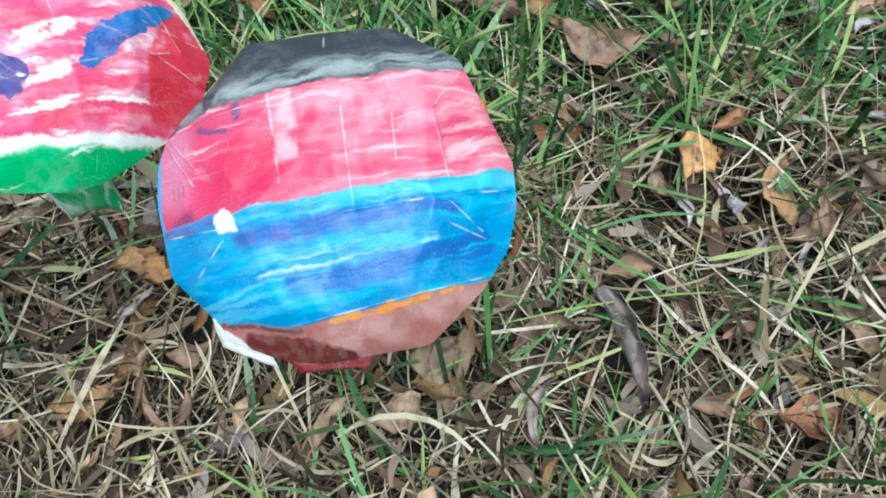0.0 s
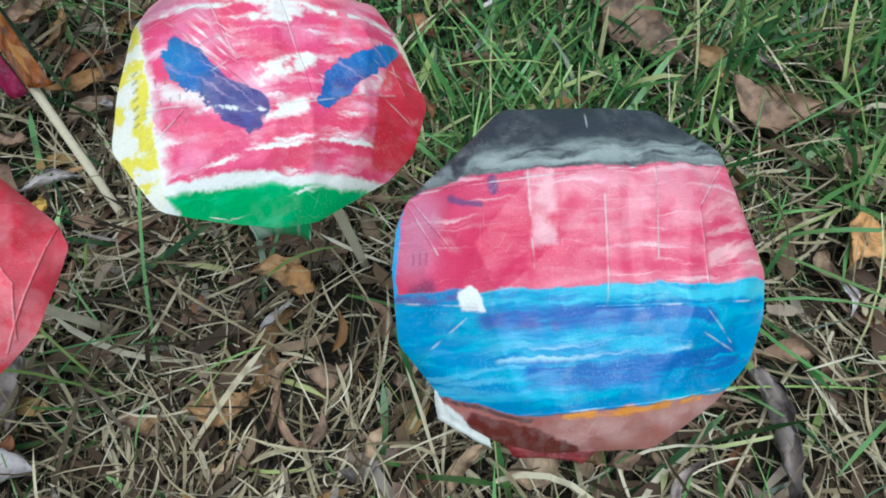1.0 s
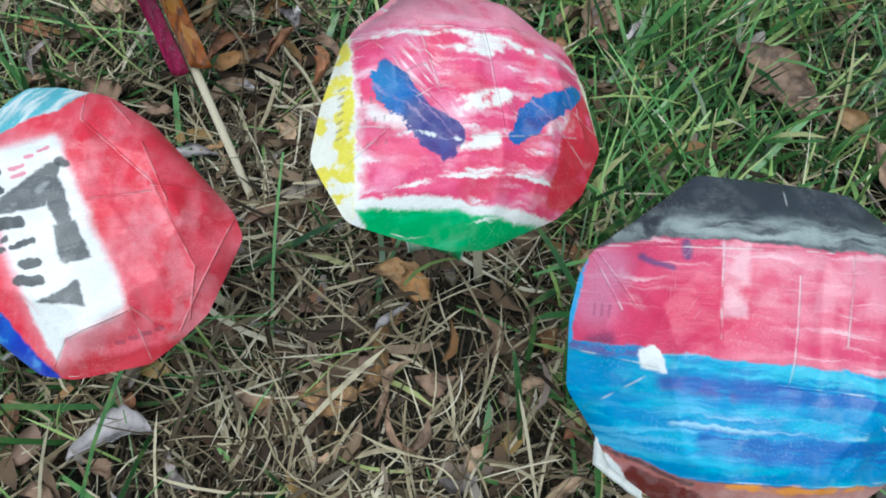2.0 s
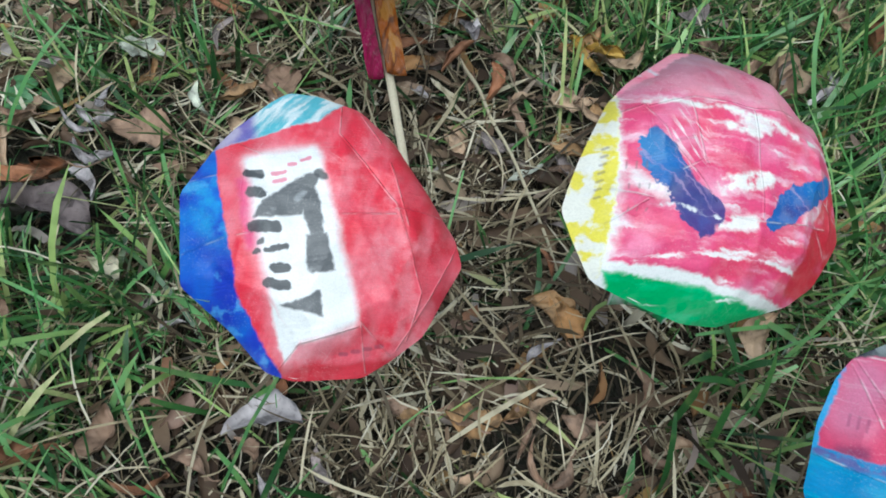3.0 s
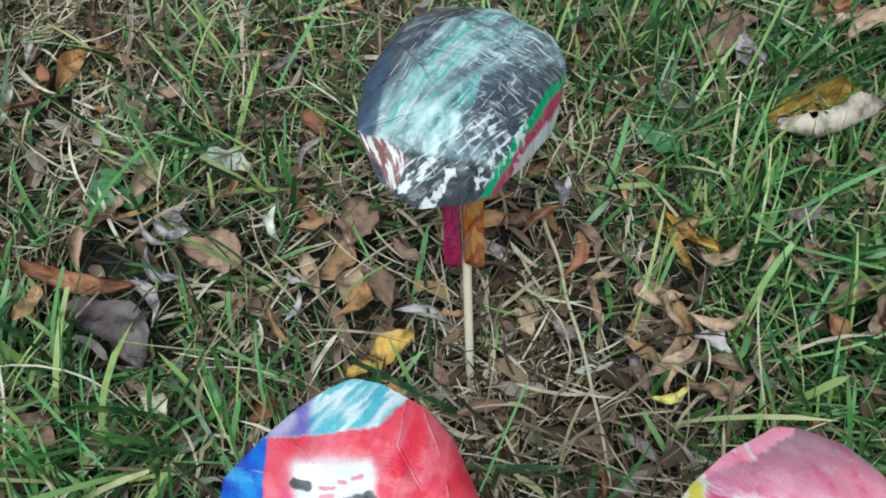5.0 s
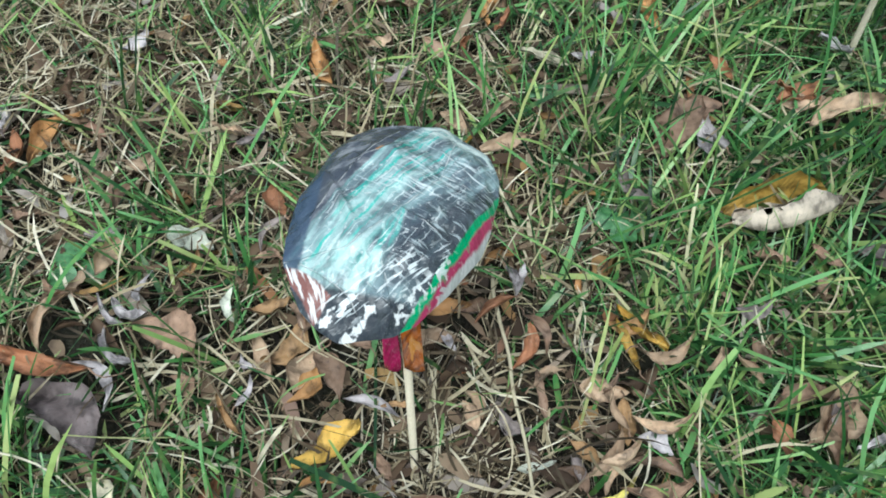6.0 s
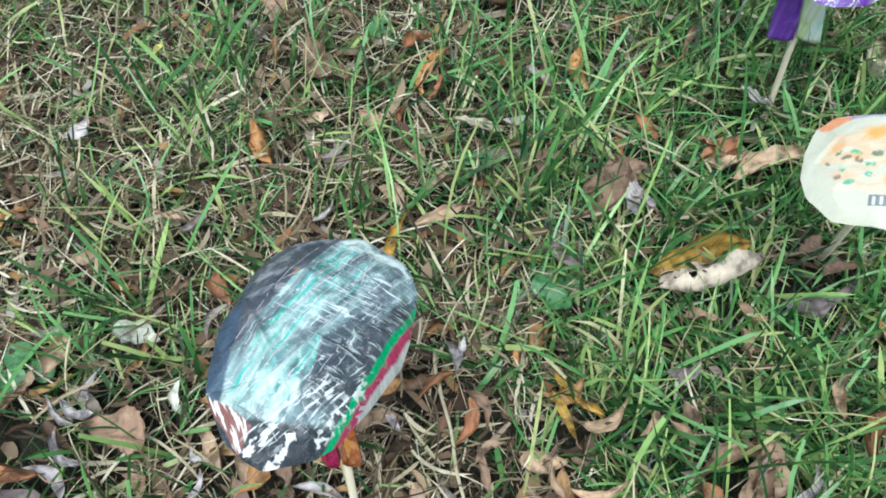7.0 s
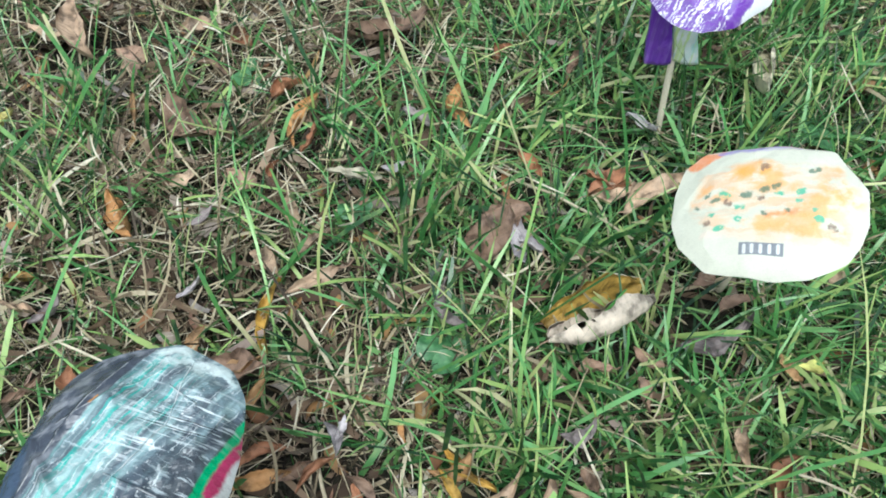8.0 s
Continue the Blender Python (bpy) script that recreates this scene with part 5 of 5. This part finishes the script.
def leaf_litter(count):
    """Small curled leaves too many to tell apart, in one mesh."""
    verts, faces, made = [], [], 0
    while made < count:
        x, y = bit_rng.uniform(-1.1, 0.5), bit_rng.uniform(0.08, 1.5)
        crowded = math.exp(-((x + 0.38) / 0.35) ** 2 - ((y - 0.64) / 0.17) ** 2)
        if bit_rng.random() < 0.9 * green_share(x, y) - 0.5 * crowded:
            continue
        v, f, root = leaf_mesh(bit_rng.uniform(0.018, 0.048), bit_rng.choice(["lance", "lance", "curl", "oval"]), bit_rng, 9, 4)
        m = pose(x, y, ground_height(x, y) + bit_rng.uniform(0.012, 0.034), bit_rng.uniform(-40, 40), bit_rng.uniform(-30, 30), bit_rng.uniform(0, 360))
        base = len(verts)
        verts += [m @ Vector(p) for p in v]
        faces += [tuple(q + base for q in face) for face in f]
        made += 1
    tagged(mesh_object("leaf_litter", verts, faces, LITTER), "small curled brown and grey leaves lying in the grass", "leaf litter", kind="stuff")


leaf_litter(620)


def dry_stalk(points, thick=0.0011, height=0.03):
    pts = []
    for k in range(25):
        q = k / 24 * (len(points) - 1)
        i = min(int(q), len(points) - 2)
        a, b = Vector(points[i]), Vector(points[i + 1])
        p = a.lerp(b, q - i)
        pts.append((p.x + 0.003 * noise.noise((q * 1.3, p.y * 9, 1)), p.y + 0.003 * noise.noise((q * 1.3, p.x * 9, 5)), height * (0.55 + 0.45 * math.sin(math.pi * k / 24)) + 0.004))
    LEAF_SPOTS.extend((p[0], p[1], 0.012) for p in pts[::2])
    v, f = tube(pts, [thick * (1.2 - 0.4 * k / 24) for k in range(25)], 7)
    tagged(mesh_object("dry_stalk", v, f, STALK), "long thin straw-coloured dry stalk across the grass", "stalk", "dry stalks")


dry_stalk([(-0.456, 0.666), (-0.414, 0.63), (-0.355, 0.587), (-0.283, 0.532), (-0.226, 0.485)], 0.0017, 0.038)
dry_stalk([(0.218, 0.605), (0.195, 0.56), (0.175, 0.531), (0.155, 0.522)], 0.0017)
dry_stalk([(-0.506, 1.093), (-0.457, 1.11), (-0.396, 1.111), (-0.331, 1.087)], 0.0011, 0.045)
dry_stalk([(-0.491, 1.026), (-0.446, 1.017), (-0.388, 1.02), (-0.319, 1.022), (-0.256, 1.032)], 0.0016, 0.04)
dry_stalk([(-0.41, 0.176), (-0.365, 0.232), (-0.311, 0.29)])
dry_stalk([(0.194, 0.475), (0.159, 0.416), (0.138, 0.355)], 0.0014)
dry_stalk([(-0.516, 0.542), (-0.523, 0.476), (-0.531, 0.415)])
dry_stalk([(0.166, 0.408), (0.195, 0.355), (0.217, 0.301)], 0.0014)
dry_stalk([(-0.346, 1.257), (-0.313, 1.228), (-0.279, 1.199)], 0.0014, 0.05)


def weed_material():
    mat, n, l, bsdf = plain_material("weed_leaf")
    tc, no = n.new("ShaderNodeTexCoord"), n.new("ShaderNodeTexNoise")
    l.new(tc.outputs["Object"], no.inputs["Vector"])
    no.inputs["Scale"].default_value, no.inputs["Detail"].default_value = 160, 4
    ramp = ramp_node(n, [(0.3, (0.04, 0.13, 0.045)), (0.55, (0.08, 0.22, 0.08)), (0.8, (0.15, 0.31, 0.13))])
    l.new(no.outputs[0], ramp.inputs[0])
    l.new(ramp.outputs[0], bsdf.inputs["Base Color"])
    bsdf.inputs["Roughness"].default_value = 0.45
    return mat


WEED = weed_material()


def clover(x, y, yaw, size, count=3):
    """A low weed: round leaflets on thin stems from one root."""
    root = new("clover")
    root.location = (x, y, ground_height(x, y))
    tagged(root, "small green clover with rounded leaflets between grass blades", "clover", "clovers in the lawn")
    for k in range(count):
        w = radians(yaw + 360 / count * k)
        tip = Vector((math.cos(w) * size * 0.55, math.sin(w) * size * 0.55, 0.026 + 0.006 * k))
        verts, faces = [tuple(tip)], []
        for ring in (0.5, 1.0):
            for a in range(18):
                t = 2 * math.pi * a / 18
                d = size * 0.5 * ring * (1 - 0.18 * max(0, math.cos(t - w)) ** 6)
                verts.append((tip.x + d * math.cos(t), tip.y + d * math.sin(t), tip.z + 0.004 * ring * math.cos(2 * (t - w)) - 0.001))
        faces += [(0, 1 + a, 1 + (a + 1) % 18) for a in range(18)]
        faces += [(1 + a, 19 + a, 19 + (a + 1) % 18, 1 + (a + 1) % 18) for a in range(18)]
        leaf = mesh_object("leaflet", verts, faces, WEED)
        under(leaf, root, Matrix.Identity(4))
        v, f = tube([(0, 0, 0), tip * 0.5 + Vector((0, 0, 0.006)), tip], [0.0008, 0.0007, 0.0006], 6)
        under(mesh_object("stem", v, f, WEED), root, Matrix.Identity(4))


clover(-0.82, 0.97, 20, 0.028)
clover(-0.40, 0.80, 75, 0.028)
clover(-0.04, 1.013, 10, 0.036)
clover(-0.765, 0.372, 50, 0.032)
clover(-0.58, 0.885, 95, 0.022)
clover(-0.19, 1.285, 35, 0.034)
clover(0.295, 0.552, 60, 0.018)


# ---- grass and litter ----
SHARE_X, SHARE_Y = np.linspace(-2.6, 1.9, 121), np.linspace(-1.2, 3.0, 113)
SHARE = np.array([[green_share(x, y) for x in SHARE_X] for y in SHARE_Y])


def scatter(rng, count, box, weight):
    """Places in the box, thinned by the weight of the lawn's greenness there."""
    x, y = rng.uniform(box[0], box[1], count), rng.uniform(box[2], box[3], count)
    i = np.clip(((x + 2.6) / 4.5 * 120).round().astype(int), 0, 120)
    j = np.clip(((y + 1.2) / 4.2 * 112).round().astype(int), 0, 112)
    keep = rng.uniform(0, 1, count) < weight(SHARE[j, i])
    for cx, cy, radius in LEAF_SPOTS:
        keep &= ((x - cx) ** 2 + (y - cy) ** 2 > radius ** 2) | (rng.uniform(0, 1, count) < 0.12)
    return x[keep], y[keep]


def blades(name, rng, x, y, length, width, lean, curve, lift, mat, sections=5, twist=0.6, curl=0.35, mown=0.0, way=None):
    """Many bent ribbons in one mesh, a share of them with mown, blunt tips; lean and curve in radians from upright."""
    n = len(x)
    way = rng.uniform(0, 2 * np.pi, n) if way is None else way
    side = way + np.pi / 2 + rng.normal(0, twist, n)
    wander = rng.normal(0, curl, n)
    hx, hy, z = x.copy(), y.copy(), lift.copy()
    verts = np.zeros((n, sections * 2, 3))
    blunt = np.where(rng.uniform(0, 1, n) < mown, rng.uniform(0.4, 0.75, n), 0.06)
    for k in range(sections):
        s = k / (sections - 1)
        w = width * (0.55 + 0.9 * s * (1.25 - s) if k < sections - 1 else blunt) * 0.5
        sx, sy = np.cos(side) * w, np.sin(side) * w
        verts[:, 2 * k] = np.c_[hx - sx, hy - sy, z]
        verts[:, 2 * k + 1] = np.c_[hx + sx, hy + sy, z + w * 0.4]
        tilt = lean + curve * s
        step = length / (sections - 1)
        a = way + wander * s * 2
        hx, hy = hx + np.sin(tilt) * step * np.cos(a), hy + np.sin(tilt) * step * np.sin(a)
        z = np.maximum(z + np.cos(tilt) * step, 0.003)
    per = sections * 2
    quad = np.array([(2 * k, 2 * k + 1, 2 * k + 3, 2 * k + 2) for k in range(sections - 1)])
    base = (np.arange(n) * per)[:, None]
    loops = (base[:, :, None] + quad[None]).reshape(n, -1)
    sizes = np.full(n * len(quad), 4)
    me = bpy.data.meshes.new(name)
    me.vertices.add(n * per)
    me.vertices.foreach_set("co", verts.reshape(-1))
    me.loops.add(loops.size)
    me.loops.foreach_set("vertex_index", loops.reshape(-1).astype(np.int32))
    me.polygons.add(len(sizes))
    me.polygons.foreach_set("loop_start", np.r_[0, np.cumsum(sizes)[:-1]].astype(np.int32))
    me.polygons.foreach_set("use_smooth", np.ones(len(sizes), dtype=bool))
    me.materials.append(mat)
    me.update(calc_edges=True)
    me.validate()
    return new(name, me)


def lawn():
    rng = np.random.RandomState(7)
    seen = (-1.4, 0.62, 0.02, 1.8)
    x, y = scatter(rng, 44000, seen, lambda g: 0.08 + 0.92 * g ** 1.2)
    tx, ty = scatter(rng, 3400, seen, lambda g: 0.05 + 0.95 * g ** 1.6)
    many = rng.randint(4, 15, len(tx))
    way = np.r_[rng.uniform(0, 2 * np.pi, len(x)), np.repeat(rng.uniform(0, 2 * np.pi, len(tx)), many) + rng.normal(0, 0.75, many.sum())]
    x, y = np.r_[x, np.repeat(tx, many) + rng.normal(0, 0.006, many.sum())], np.r_[y, np.repeat(ty, many) + rng.normal(0, 0.006, many.sum())]
    n = len(x)
    tagged(blades("green_grass", rng, x, y, rng.gamma(4, 0.019, n), np.minimum(rng.gamma(1.7, 0.0014, n) + 0.0009, 0.0062), rng.uniform(0.1, 1.25, n), rng.uniform(0.0, 0.75, n), np.full(n, 0.001), GREEN, 6, 0.5, 0.2, 0.5, way),
           "loose green lawn grass, unmown, with long blades", "grass", kind="stuff")
    # broad young blades, few and long
    x, y = scatter(rng, 5200, seen, lambda g: 0.02 + 0.95 * g ** 2.2)
    n = len(x)
    tagged(blades("broad_grass", rng, x, y, np.minimum(rng.gamma(8, 0.0112, n), 0.13), rng.uniform(0.0036, 0.0078, n), rng.uniform(0.25, 1.2, n), rng.uniform(0.1, 0.7, n), np.full(n, 0.002), GREEN, 8, 0.35, 0.12),
           "broad long green grass blades standing over the lawn", "grass", kind="stuff")
    # a low layer of dark straws that puts shade into the gaps
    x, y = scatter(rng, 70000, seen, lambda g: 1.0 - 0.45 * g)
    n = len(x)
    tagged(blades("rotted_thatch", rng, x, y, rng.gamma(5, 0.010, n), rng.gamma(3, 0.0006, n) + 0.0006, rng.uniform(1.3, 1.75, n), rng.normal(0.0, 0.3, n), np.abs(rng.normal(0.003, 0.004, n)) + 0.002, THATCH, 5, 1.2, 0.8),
           "low old grass on the soil, coloured dark as shade between blades", "thatch", kind="stuff")
    x, y = scatter(rng, 80000, seen, lambda g: 1.0 - 0.68 * g)
    n = len(x)
    tagged(blades("dry_grass", rng, x, y, np.minimum(rng.gamma(4, 0.0145, n), 0.12), rng.gamma(2.2, 0.0007, n) + 0.0007, rng.uniform(0.9, 1.75, n), rng.normal(0.08, 0.28, n), np.abs(rng.normal(0.01, 0.012, n)) + 0.003, STRAW, 7, 1.0, 0.38),
           "matted dry straw-coloured grass lying on the soil", "dry grass", kind="stuff")
    x, y = scatter(rng, 12500, seen, lambda g: 1.0 - 0.6 * g)
    n = len(x)
    tagged(blades("leaf_crumbs", rng, x, y, np.minimum(rng.gamma(4, 0.0085, n), 0.055), np.minimum(rng.gamma(4, 0.0026, n), 0.015), rng.uniform(1.1, 1.8, n), rng.normal(0, 0.7, n), np.abs(rng.normal(0.012, 0.009, n)) + 0.002, LITTER, 6, 0.5),
           "broken brown leaf crumbs strewn among the grass", "leaf litter", kind="stuff")
    # the lawn goes on all round, thinning out into short turf
    for name, count, mat, low, label in (("outer_grass", 420000, GREEN, 0.3, "green lawn grass round the lollipops"), ("outer_dry_grass", 420000, STRAW, 0.8, "dry straw-coloured grass round the lollipops")):
        x, y = rng.uniform(seen[0] - 3, seen[1] + 3, count), rng.uniform(seen[2] - 3, seen[3] + 3, count)
        d = np.hypot(np.maximum(np.maximum(seen[0] - x, x - seen[1]), 0), np.maximum(np.maximum(seen[2] - y, y - seen[3]), 0))
        keep = (d > 0) & (rng.uniform(0, 1, count) < 0.95 * np.exp(-d / 0.75))
        x, y = x[keep], y[keep]
        n = len(x)
        tagged(blades(name, rng, x, y, rng.gamma(5, 0.014, n), rng.gamma(3, 0.0009, n) + 0.001, rng.uniform(low, 1.5, n), rng.uniform(0.0, 1.0, n), np.full(n, 0.002), mat, 4),
               label, "grass", kind="stuff")


lawn()
